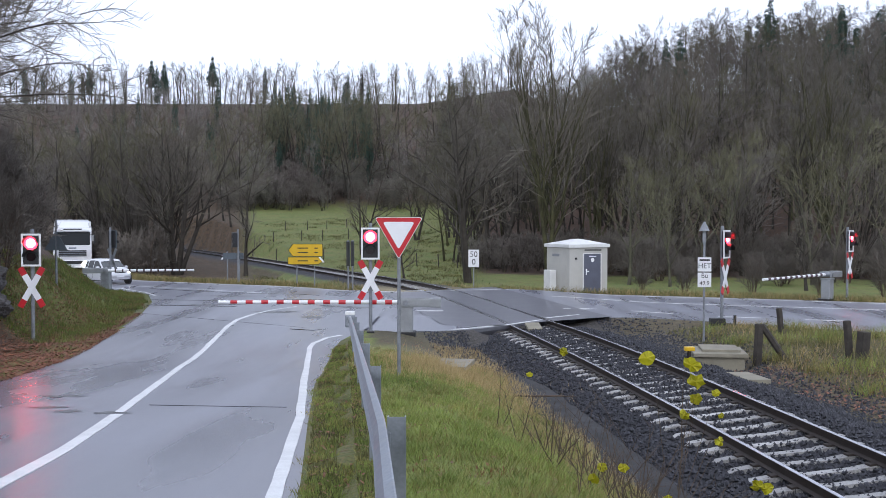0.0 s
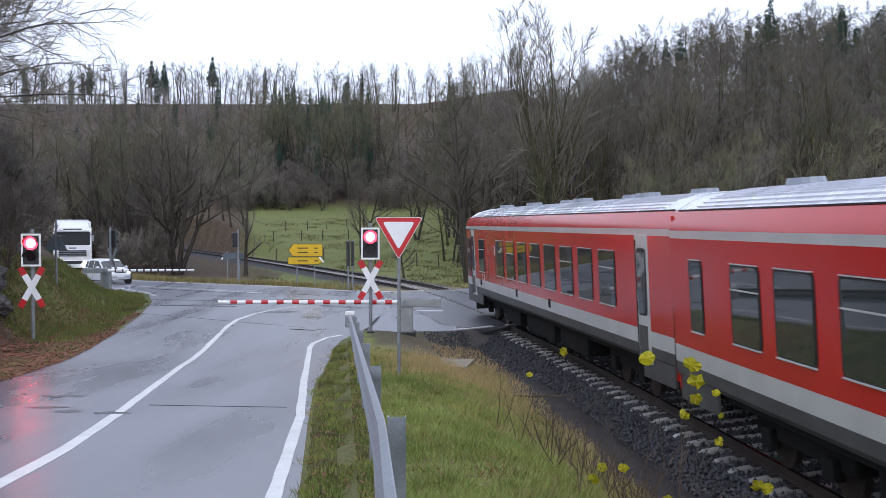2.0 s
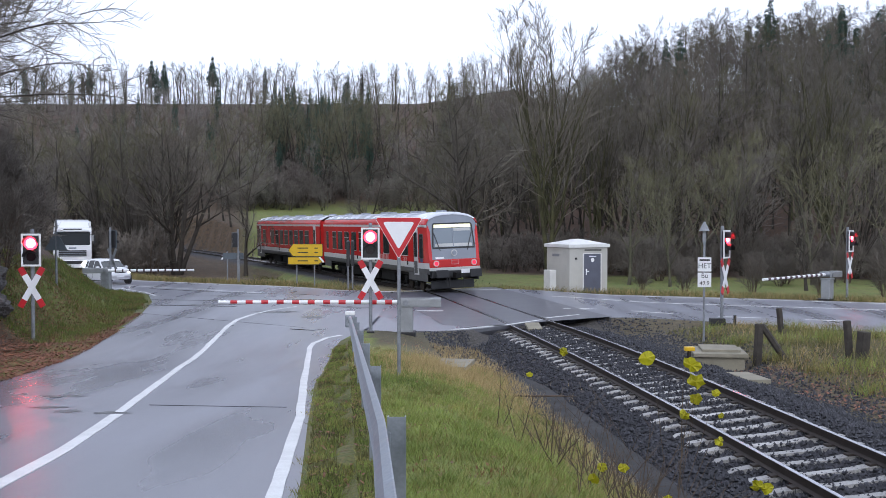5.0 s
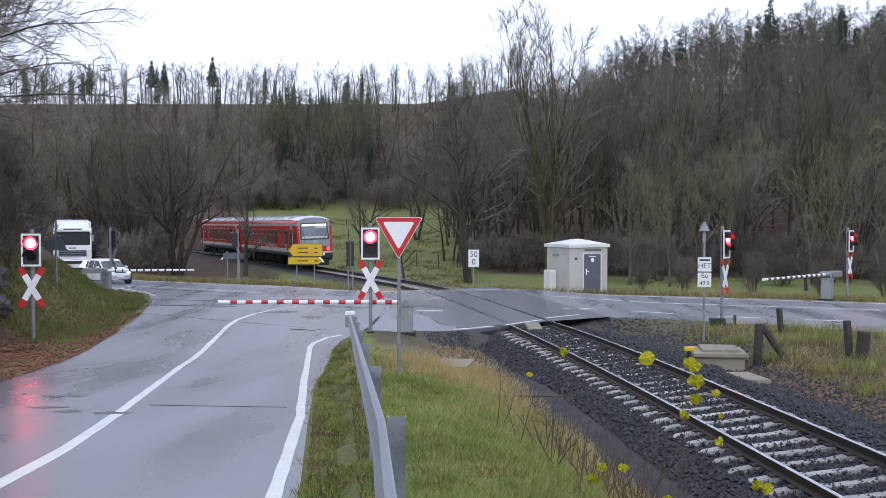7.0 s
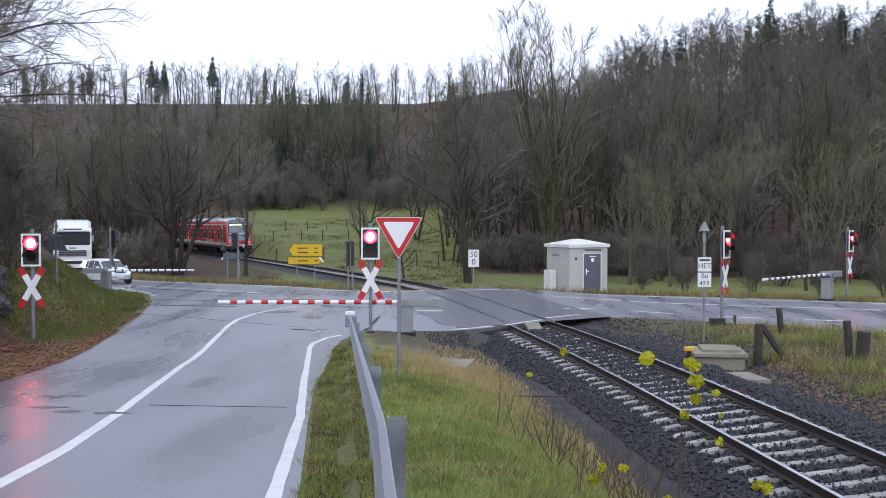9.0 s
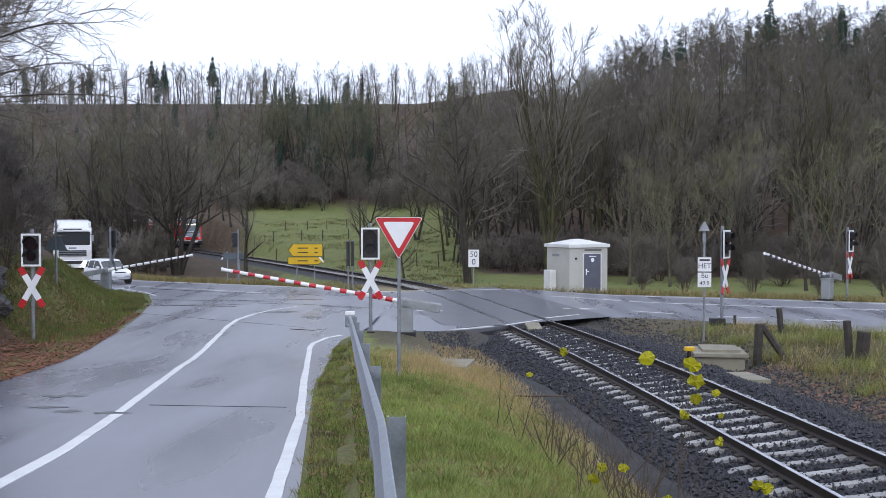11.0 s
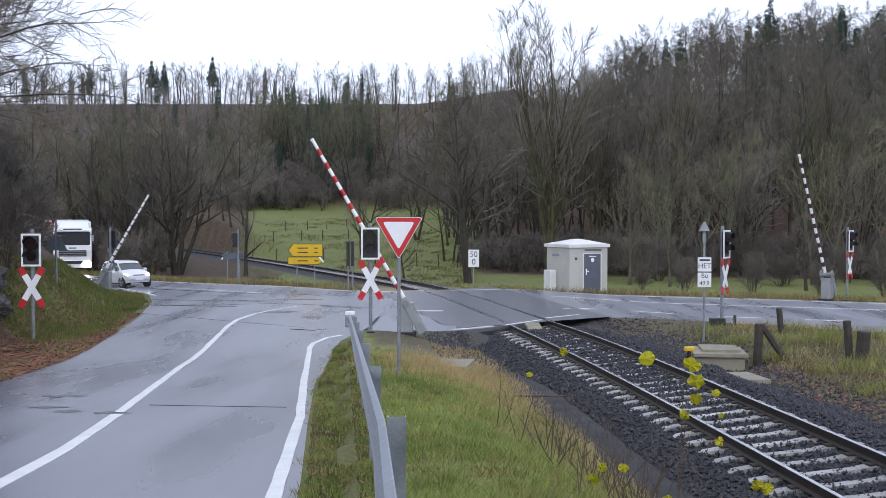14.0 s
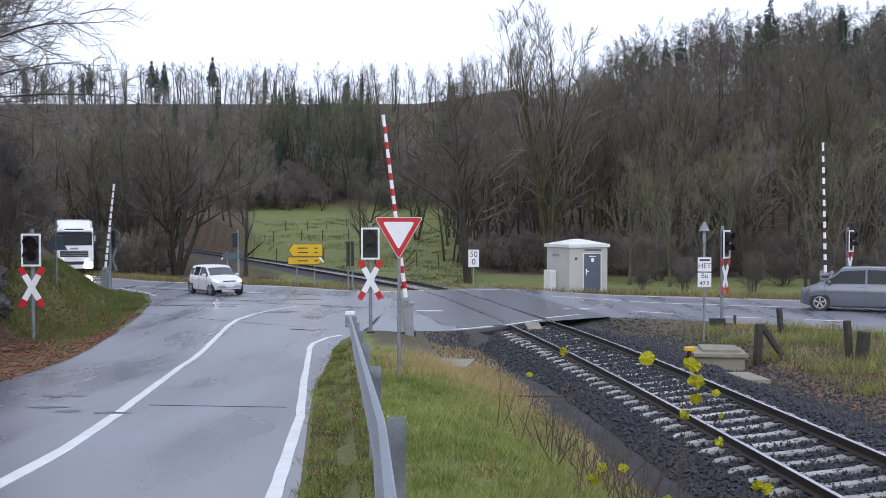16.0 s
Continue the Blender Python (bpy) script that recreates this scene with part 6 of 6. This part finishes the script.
def drain():
    """Dark muddy drain along the foot of the ballast."""
    v, f = [], []
    offs = [-3.6, -3.35, -3.0, -2.6, -2.35, -2.15]
    ys = np.arange(7.0, 26.2, 0.4)
    rng = random.Random(9)
    for y in ys:
        k = float(sstep(26.2, 24.0, y))
        for i, o in enumerate(offs):
            x = float(track_x(y)) + (-2.8 + (o + 2.8) * (0.25 + 0.75 * k)) + rng.uniform(-0.05, 0.05)
            z = (-0.50, -0.33, -0.36, -0.37, -0.34, -0.50)[i] + rng.uniform(-0.008, 0.008)
            v.append((x, float(y), z))
    n = len(offs)
    f = [(j * n + i, j * n + i + 1, (j + 1) * n + i + 1, (j + 1) * n + i) for j in range(len(ys) - 1) for i in range(n - 1)]
    tagged(raw("drain", v, f, "mud", smooth=True), "dark wet muddy drain along the ballast foot", "drain", kind="structure")
    stick = Wood()
    stick.limb([Vector((1.55, 22.4, -0.27)), Vector((2.0, 22.2, -0.25)), Vector((2.5, 22.3, -0.26)), Vector((2.9, 22.15, -0.25))], [0.02, 0.022, 0.018, 0.0], 6)
    tagged(raw("fallen_stick", stick.v, stick.f, "stem"), "thin fallen branch lying across the drain", "branch")


def ground_cover():
    drain()
    blades("grass", 60000, lambda r, n: bank_spot(r, n, 0, 0.8, 5, 27), 0.055, 0.005, "grass", "damp short green grass on the bank", 1, 1.2)
    tufts("grass", 1300, 50, lambda r, n: bank_spot(r, n, 0, 0.85, 5, 26), 0.10, 0.10, 0.005, "fresh", "bright green grass tufts on the bank", 51, 1.6)
    tufts("grass", 420, 45, lambda r, n: bank_spot(r, n, 0, 0.9, 5, 27), 0.12, 0.11, 0.005, "olive", "olive matted grass on the bank", 52, 1.3)
    tufts("dry_grass", 200, 50, lambda r, n: bank_spot(r, n, 0.4, 0.9, 5, 28), 0.12, 0.12, 0.005, "straw", "bleached grass tufts on the bank", 53, 1.4)
    tufts("moss", 90, 40, lambda r, n: bank_spot(r, n, 0, 0.9, 5, 26), 0.10, 0.04, 0.008, "litter", "brown dead growth between the grass", 54, 1.2)
    blades("dry_grass", 11000, lambda r, n: bank_spot(r, n, 0.58, 0.97), 0.17, 0.005, "straw", "straw-coloured dry grass along the ditch", 2, 0.8)
    blades("dry_grass", 6500, lambda r, n: (r.normal(0.1, 0.8, n), r.normal(23.4, 1.6, n)), 0.22, 0.006, "straw", "straw-coloured dry grass round the sign post", 3, 0.8)

    def verge(r, n):
        y = r.uniform(6, 29, n)
        lo = np.interp(y, [v[0] for v in SIDE], [v[2] for v in SIDE]) + 0.06
        return lo + (0.3 - 0.0955 * y - lo) * r.random(n), y
    blades("grass", 26000, verge, 0.05, 0.005, "rank", "short verge grass beside the guardrail", 4)
    tufts("grass", 300, 45, verge, 0.07, 0.07, 0.005, "fresh", "green tufts beside the guardrail", 55)
    tufts("grass", 160, 40, verge, 0.07, 0.06, 0.006, "olive", "withered growth beside the guardrail", 56, 1.2)

    def right_side(r, n):
        y = r.uniform(14, 35, n)
        return track_x(y) + 4.2 + 9 * r.random(n), y
    blades("dry_grass", 1500, right_side, 0.24, 0.006, "straw", "tangled dry grass beside the track", 5, 0.9)
    tufts("grass", 70, 90, right_side, 0.26, 0.34, 0.007, "olive", "olive green tufts beside the track", 19, 0.9)
    tufts("grass", 45, 90, right_side, 0.28, 0.30, 0.007, "fresh", "fresh green tufts beside the track", 57, 0.9)
    tufts("dry_grass", 45, 70, right_side, 0.3, 0.28, 0.006, "straw", "straw tufts beside the track", 58, 1.1)
    blades("grass", 26000, right_side, 0.2, 0.007, "rank", "rank dark grass beside the track", 6, 0.9)

    def left_bank(r, n):
        y = r.uniform(30, 52.5, n)
        e = np.interp(y, [v[0] for v in SIDE] + [45.7, 50.4, 54.3], [v[1] for v in SIDE] + [-12.8, -14.3, -17.2])
        return e - 0.3 - 4.0 * r.random(n), y
    blades("grass", 26000, left_bank, 0.12, 0.011, "rank", "dark green grass on the cutting", 7)
    tufts("grass", 420, 60, left_bank, 0.16, 0.15, 0.010, "fresh", "green tufts on the cutting", 59)
    tufts("dry_grass", 120, 40, left_bank, 0.2, 0.14, 0.009, "litter", "brown dead stalks on the cutting", 60)

    def far_verge(r, n):
        x = r.uniform(-30, 40, n)
        y = np.interp(x, [a[0] for a, _ in MAIN], [a[1] for a, _ in MAIN]) + 0.5 + 8 * r.random(n) ** 1.4
        k = np.abs(x - track_x(y)) > 2.8
        return x[k], y[k]
    blades("grass", 30000, far_verge, 0.30, 0.014, "rank", "rank olive grass along the far verge", 18, 0.9)
    blades("dry_grass", 20000, far_verge, 0.32, 0.012, "straw", "pale dry grass along the far verge", 8, 0.9)

    def meadow(r, n):
        y = r.uniform(66, 150, n)
        return y * r.uniform(-0.17, 0.03, n), y
    tufts("grass", 260, 40, lambda r, n: tuple(v[np.abs(p[0] - track_x(p[1])) > 5] for p in (meadow(r, n),) for v in p), 0.8, 0.22, 0.03, "rank", "dark rank tufts in the meadow", 61, 1.0)
    # ballast stones
    rng = np.random.default_rng(9)
    n = 42000
    y = 8 + 32 * rng.random(n) ** 1.6
    off = rng.uniform(-2.75, 2.75, n)
    keep = (y < 36.0)
    y, off = y[keep], off[keep]
    x = track_x(y) + off
    near = np.abs(off)
    z = -0.246 + 0.09 * (1 - 0.5 * sstep(30, 39, y)) * np.clip(off, -1.7, 1.7) - 0.2 * sstep(1.6, 2.7, near) + rng.uniform(-0.02, 0.03, len(x)) + 0.035 * sstep(17, 27, y) * (near < 0.7)
    keep = (off > -2.3) | (y > 25.5)
    x, y, z = x[keep], y[keep], z[keep]
    m = 9000
    ys, os = 18 + 19 * rng.random(m), rng.choice((-1, 1), m) * (2.5 + np.abs(rng.normal(0, 1.3, m)))
    xs = track_x(ys) + os
    k = (ys < np.interp(xs, [b[0] for _, b in MAIN], [b[1] for _, b in MAIN]) - 0.2) & (xs > 2.6 - 0.0955 * ys) & ((os > 0) | (ys > 25.5))
    xs, ys = xs[k], ys[k]
    x, y, z = np.concatenate([x, xs]), np.concatenate([y, ys]), np.concatenate([z, land(xs, ys)[0] + 0.005])
    base = np.array([(1, 0, 0), (-1, 0, 0), (0, 1, 0), (0, -1, 0), (0, 0, 1), (0, 0, -1)], float)
    fs = [(0, 2, 4), (2, 1, 4), (1, 3, 4), (3, 0, 4), (2, 0, 5), (1, 2, 5), (3, 1, 5), (0, 3, 5)]
    v = base[None] * rng.uniform(0.02, 0.055, (len(x), 6, 1)) + rng.normal(0, 0.006, (len(x), 6, 3)) + np.stack([x, y, z], 1)[:, None]
    ob = raw("ballast", v.reshape(-1, 3).tolist(), [(a + 6 * i, b + 6 * i, c + 6 * i) for i in range(len(x)) for a, b, c in fs], "ballast")
    tagged(ob, "dark wet basalt ballast stones", "ballast", kind="stuff")

    # fallen leaves
    def leaves(name, x, y, size, seed, label):
        r = np.random.default_rng(seed)
        z, _ = land(x, y)
        a, t = r.uniform(0, 6.28, len(x)), r.uniform(-0.5, 0.5, len(x))
        s = size * r.uniform(0.6, 1.3, len(x))
        c, d = np.cos(a) * s, np.sin(a) * s
        zz = z + 0.03
        q = np.stack([np.stack([x + c, y + d, zz + t * s], 1), np.stack([x - d * 0.6, y + c * 0.6, zz + 0.2 * s], 1), np.stack([x - c, y - d, zz - t * s], 1), np.stack([x + d * 0.6, y - c * 0.6, zz], 1)], 1)
        ob = raw(name, q.reshape(-1, 3).tolist(), [(i, i + 1, i + 2, i + 3) for i in range(0, 4 * len(x), 4)], "litter")
        tagged(ob, label, "leaves", kind="stuff")
    r = np.random.default_rng(31)
    y = r.uniform(15, 40, 42000)
    e = np.interp(y, [v[0] for v in SIDE], [v[1] for v in SIDE])
    leaves("fallen_leaves", e + 0.1 - 5.5 * r.random(len(y)) ** 1.2, y, 0.042, 32, "brown fallen leaves on the bank")
    x, y = verge(r, 700)
    leaves("fallen_leaves", x, y, 0.03, 35, "small fallen leaves on the verge")
    x, y = bank_spot(r, 900, 0, 1)
    leaves("fallen_leaves", x, y, 0.035, 33, "scattered fallen leaves in the grass")
    y = r.uniform(20, 27, 1500)
    leaves("fallen_leaves", track_x(y) + 3.2 + 2.5 * r.random(1500), y, 0.04, 34, "brown leaves beside the track")


def bank_rocks():
    rng = random.Random(3)
    for x, y, s in ((-13.2, 30.2, 0.75), (-13.9, 31.2, 0.8), (-12.9, 28.2, 0.55)):
        b = bmesh.new()
        bmesh.ops.create_icosphere(b, subdivisions=5, radius=1)
        for v in b.verts:
            k = 1 + 0.35 * noise.noise(v.co * 1.3 + Vector((x, y, 0))) + 0.16 * noise.noise(v.co * 3.5 + Vector((y, x, 0))) + 0.06 * noise.noise(v.co * 11)
            v.co = Vector((v.co.x * 0.9 * k, v.co.y * 1.0 * k, v.co.z * 0.55 * k)) * s
        r = link("boulder", b, "rock")
        r.matrix_world = pose(x, y, height(x, y) - 0.12 * s, 0, rng.uniform(5, 25), rng.uniform(0, 360))
        tagged(r, "dark mossy rock in the leaf-covered bank", "rock", "bank rocks")


def saplings():
    """Dry stems with a few yellow leaves before the track."""
    out = []
    rng = random.Random(41)
    stems = Wood()
    for _ in range(60):
        y = rng.uniform(8.4, 14.5)
        x = rng.gauss(2.15 - 0.09 * (y - 10), 0.5)
        for _ in range(2):
            z = height(x, y)
            p = grow(rng, Vector((x + rng.uniform(-0.1, 0.1), y, z - 0.05)), Vector((rng.uniform(-0.6, 0.6), rng.uniform(-0.5, 0.5), 1)), rng.uniform(0.3, 1.15), 5, 0.14, 0.03)
            stems.limb(p, [0.006, 0.0055, 0.005, 0.004, 0.003, 0], 4)
            for t in (0.4, 0.55, 0.65, 0.8, 0.9):
                q, d = along(p, t)
                stems.limb(grow(rng, q, aside(rng, d, 0.7), 0.22, 2, 0.2, 0.05), [0.003, 0.002, 0], 3)
    s = raw("dry_stems", stems.v, stems.f, "stem")
    tagged(s, "tangle of thin dry brown stems at the ditch", "dry stems", kind="stuff")
    sp = thing("sapling", 2.26, 10.1, height(2.2, 10.1) - 0.02, 0, "thin sapling with a few last yellow leaves", "sapling")
    w = Wood()
    z0 = sp.location.z + 0.02
    spots = [(-0.27, 0.0, 2.18, 0.075), (0.17, 0.02, 2.12, 0.085), (0.21, 0.0, 1.96, 0.08), (0.22, 0.05, 1.77, 0.06), (0.40, 0, 1.83, 0.04), (0.10, 0, 1.62, 0.055), (0.44, 0.0, 1.36, 0.05),
             (0.46, 0.02, 1.60, 0.03), (-1.05, 0.3, 2.2, 0.05), (-1.4, 0.2, 1.98, 0.03), (0.75, -0.2, 0.98, 0.07), (0.85, -0.2, 0.95, 0.06), (-0.72, -0.1, 1.13, 0.05), (-0.5, 0, 1.1, 0.05),
             (-0.78, 0.0, 1.0, 0.06), (-0.15, -0.4, 0.9, 0.04)]
    main = grow(rng, Vector((0, 0, -0.05)), Vector((0.1, 0, 1)), 2.0, 6, 0.05, 0.05)
    w.limb(main, [0.009, 0.008, 0.007, 0.006, 0.005, 0.003, 0], 5)
    for i, (x, y, z, s) in enumerate(spots):
        tip = Vector((x, y, z - z0))
        a = Vector((x * 0.35, y * 0.35 + 0.02, max(0.0, (z - z0) * 0.45)))
        tw = Wood()
        tw.limb([a, a.lerp(tip, 0.5) + Vector((0.02, 0, 0.04)), tip], [0.004, 0.003, 0.0], 3)
        raw("twig", tw.v, tw.f, "stem", sp)
    raw("stem", w.v, w.f, "stem", sp)
    for i, (x, y, z, s) in enumerate(spots):
        b = bmesh.new()
        n = 15
        ring = []
        for k in range(n):
            a = 2 * math.pi * k / n
            rr = s * (1.1 + 0.10 * math.cos(5 * a) + rng.uniform(-0.12, 0.12))
            ring.append(b.verts.new((rr * math.cos(a), rng.uniform(-0.4, 0.4) * s, rr * 0.8 * math.sin(a))))
        c = b.verts.new((0, -0.25 * s, 0))
        for k in range(n):
            b.faces.new((c, ring[k], ring[(k + 1) % n]))
        bmesh.ops.solidify(b, geom=b.faces, thickness=0.001)
        lf = part("leaf", b, "leaf", sp)
        lf.matrix_basis = pose(x, y, z - z0 - 0.3 * s, rng.uniform(-20, 20), rng.uniform(-30, 30), rng.uniform(-40, 40))


ground()
roads()
railway()
lead = railcar("leading_railcar", False, "red and grey diesel railcar leading the train")
rear = railcar("trailing_railcar", True, "red and grey diesel railcar with lit tail lamps")
BARRIERS = [barrier(-1.15, 32.5, 179, 5.75, 1.0, "white and red crossing barrier with grey drive housing by the junction"),
            # far booms: bands coloured dark, as red looks against bright sky
            barrier(17.3, 47.0, 226, 5.8, 1.18, "crossing barrier with white and red boom, bands darkened as if backlit", "band_backlit"),
            barrier(-17.3, 53.2, 8, 4.3, 1.05, "crossing barrier with pale boom beside the bank", "band_backlit", 0.22)]
SIGNALS = [cross_signal(-12.15, 30.7, 8, 1.0, "red crossing light over a white and red cross on the bank", z=-0.05),
           cross_signal(-2.2, 31.5, 2, 1.0, "red crossing light over a white and red cross by the junction"),
           cross_signal(9.62, 35.5, 53, 1.0, "crossing light seen from the side with white and red cross"),
           cross_signal(18.3, 46.8, 49, 1.0, "far crossing light with white border and red cross"),
           cross_signal(-17.4, 54.6, 150, 0.98, "dark back of a crossing light beside the barrier", lit=False)]
signs()
hut()
guardrail()
lineside()
white_car = car("small_car", "car_white", 3.3, 1.6, 1.44, 2.3, 0.98, "small white hatchback with lit headlamps", "car_lamp")
silver_car = car("silver_car", "car_silver", 4.45, 1.82, 1.76, 2.92, 1.5, "silver grey compact van driving along the road", "glass_screen")
lorry = truck()
bank_rocks()
near_trees()
brush()
woods()
saplings()
ground_cover()


# ---------------------------------------------------------------- what moves
def tail_s(t):
    return float(np.interp(t, [a for a, _ in TAIL], [b for _, b in TAIL]))


def railcar_pose(s):
    """The pose of a railcar whose middle is at s: it rides on the two bogies."""
    a, b = on_track(s - 7.5)[0], on_track(s + 7.5)[0]
    mid = (a + b) / 2
    k = (cant(a.y) + cant(b.y)) / 2
    d = (b - a).normalized()
    return Matrix.Translation(mid) @ Matrix.Rotation(math.atan2(d.y, d.x), 4, "Z") @ Matrix.Rotation(-math.atan(0.7 * k), 4, "X")


def heading(points, t):
    """A smooth place and heading along rows of (time, x, y, heading)."""
    ts = [p[0] for p in points]
    x, y, h = (float(np.interp(t, ts, [p[i] for p in points])) for i in (1, 2, 3))
    return pose(x, y, 0.0, 0, 0, h)


def motions():
    times = [i * 0.25 for i in range(65)]
    walk(lead, [(t, railcar_pose(tail_s(t) + CAR_L * 1.5 + 0.55)) for t in times])
    walk(rear, [(t, railcar_pose(tail_s(t) + CAR_L * 0.5)) for t in times])
    lift = [(0.0, 0.0), (10.2, 0.0), (10.8, 6.0), (11.3, 16.5), (11.6, 22.0), (12.0, 29.0), (12.5, 37.0), (13.0, 44.5), (13.5, 52.5), (14.0, 60.0), (14.5, 68.5), (15.0, 75.5), (15.5, 80.5), (16.0, 83.0)]
    for i, (b, boom) in enumerate(BARRIERS):
        walk(boom, [(t, pose(0, 0, (1.0, 1.18, 1.05)[i], 0, -a * (1.0, 1.04, 1.01)[i], 0)) for t, a in lift])
    # lamps go out by turning their added dark face forward
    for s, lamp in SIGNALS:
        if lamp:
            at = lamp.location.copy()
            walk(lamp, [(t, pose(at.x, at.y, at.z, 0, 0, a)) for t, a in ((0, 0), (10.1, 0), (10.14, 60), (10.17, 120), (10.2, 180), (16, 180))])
    walk(white_car, [(t, heading(WHITE, t)) for t in [0, 12.4] + [12.6 + 0.2 * i for i in range(18)]])
    walk(silver_car, [(t, heading(SILVER, t)) for t in [0, 12, 13, 14, 14.5, 15, 15.5, 16]])
    walk(lorry, [(t, heading(LORRY, t)) for t in [0, 14.6, 15, 15.5, 16]])


WHITE = [(0, -19.4, 60.0, -46), (12.6, -19.4, 60.0, -46), (13.0, -19.25, 59.7, -46), (13.5, -18.6, 58.6, -46), (14.0, -17.5, 57.2, -47), (14.5, -16.2, 55.8, -48), (15.0, -14.75, 54.5, -50),
         (15.5, -13.05, 52.9, -52), (16.0, -11.25, 51.3, -53)]
SILVER = [(0, 88, 6.5, 154), (8.0, 74, 13.0, 154), (12.0, 45.4, 27.2, 154), (15.0, 23.8, 37.7, 154), (16.0, 16.6, 41.2, 154)]
LORRY = [(0, -25.3, 71.0, -71), (14.6, -25.3, 71.0, -71), (16.0, -24.8, 69.9, -70)]
motions()
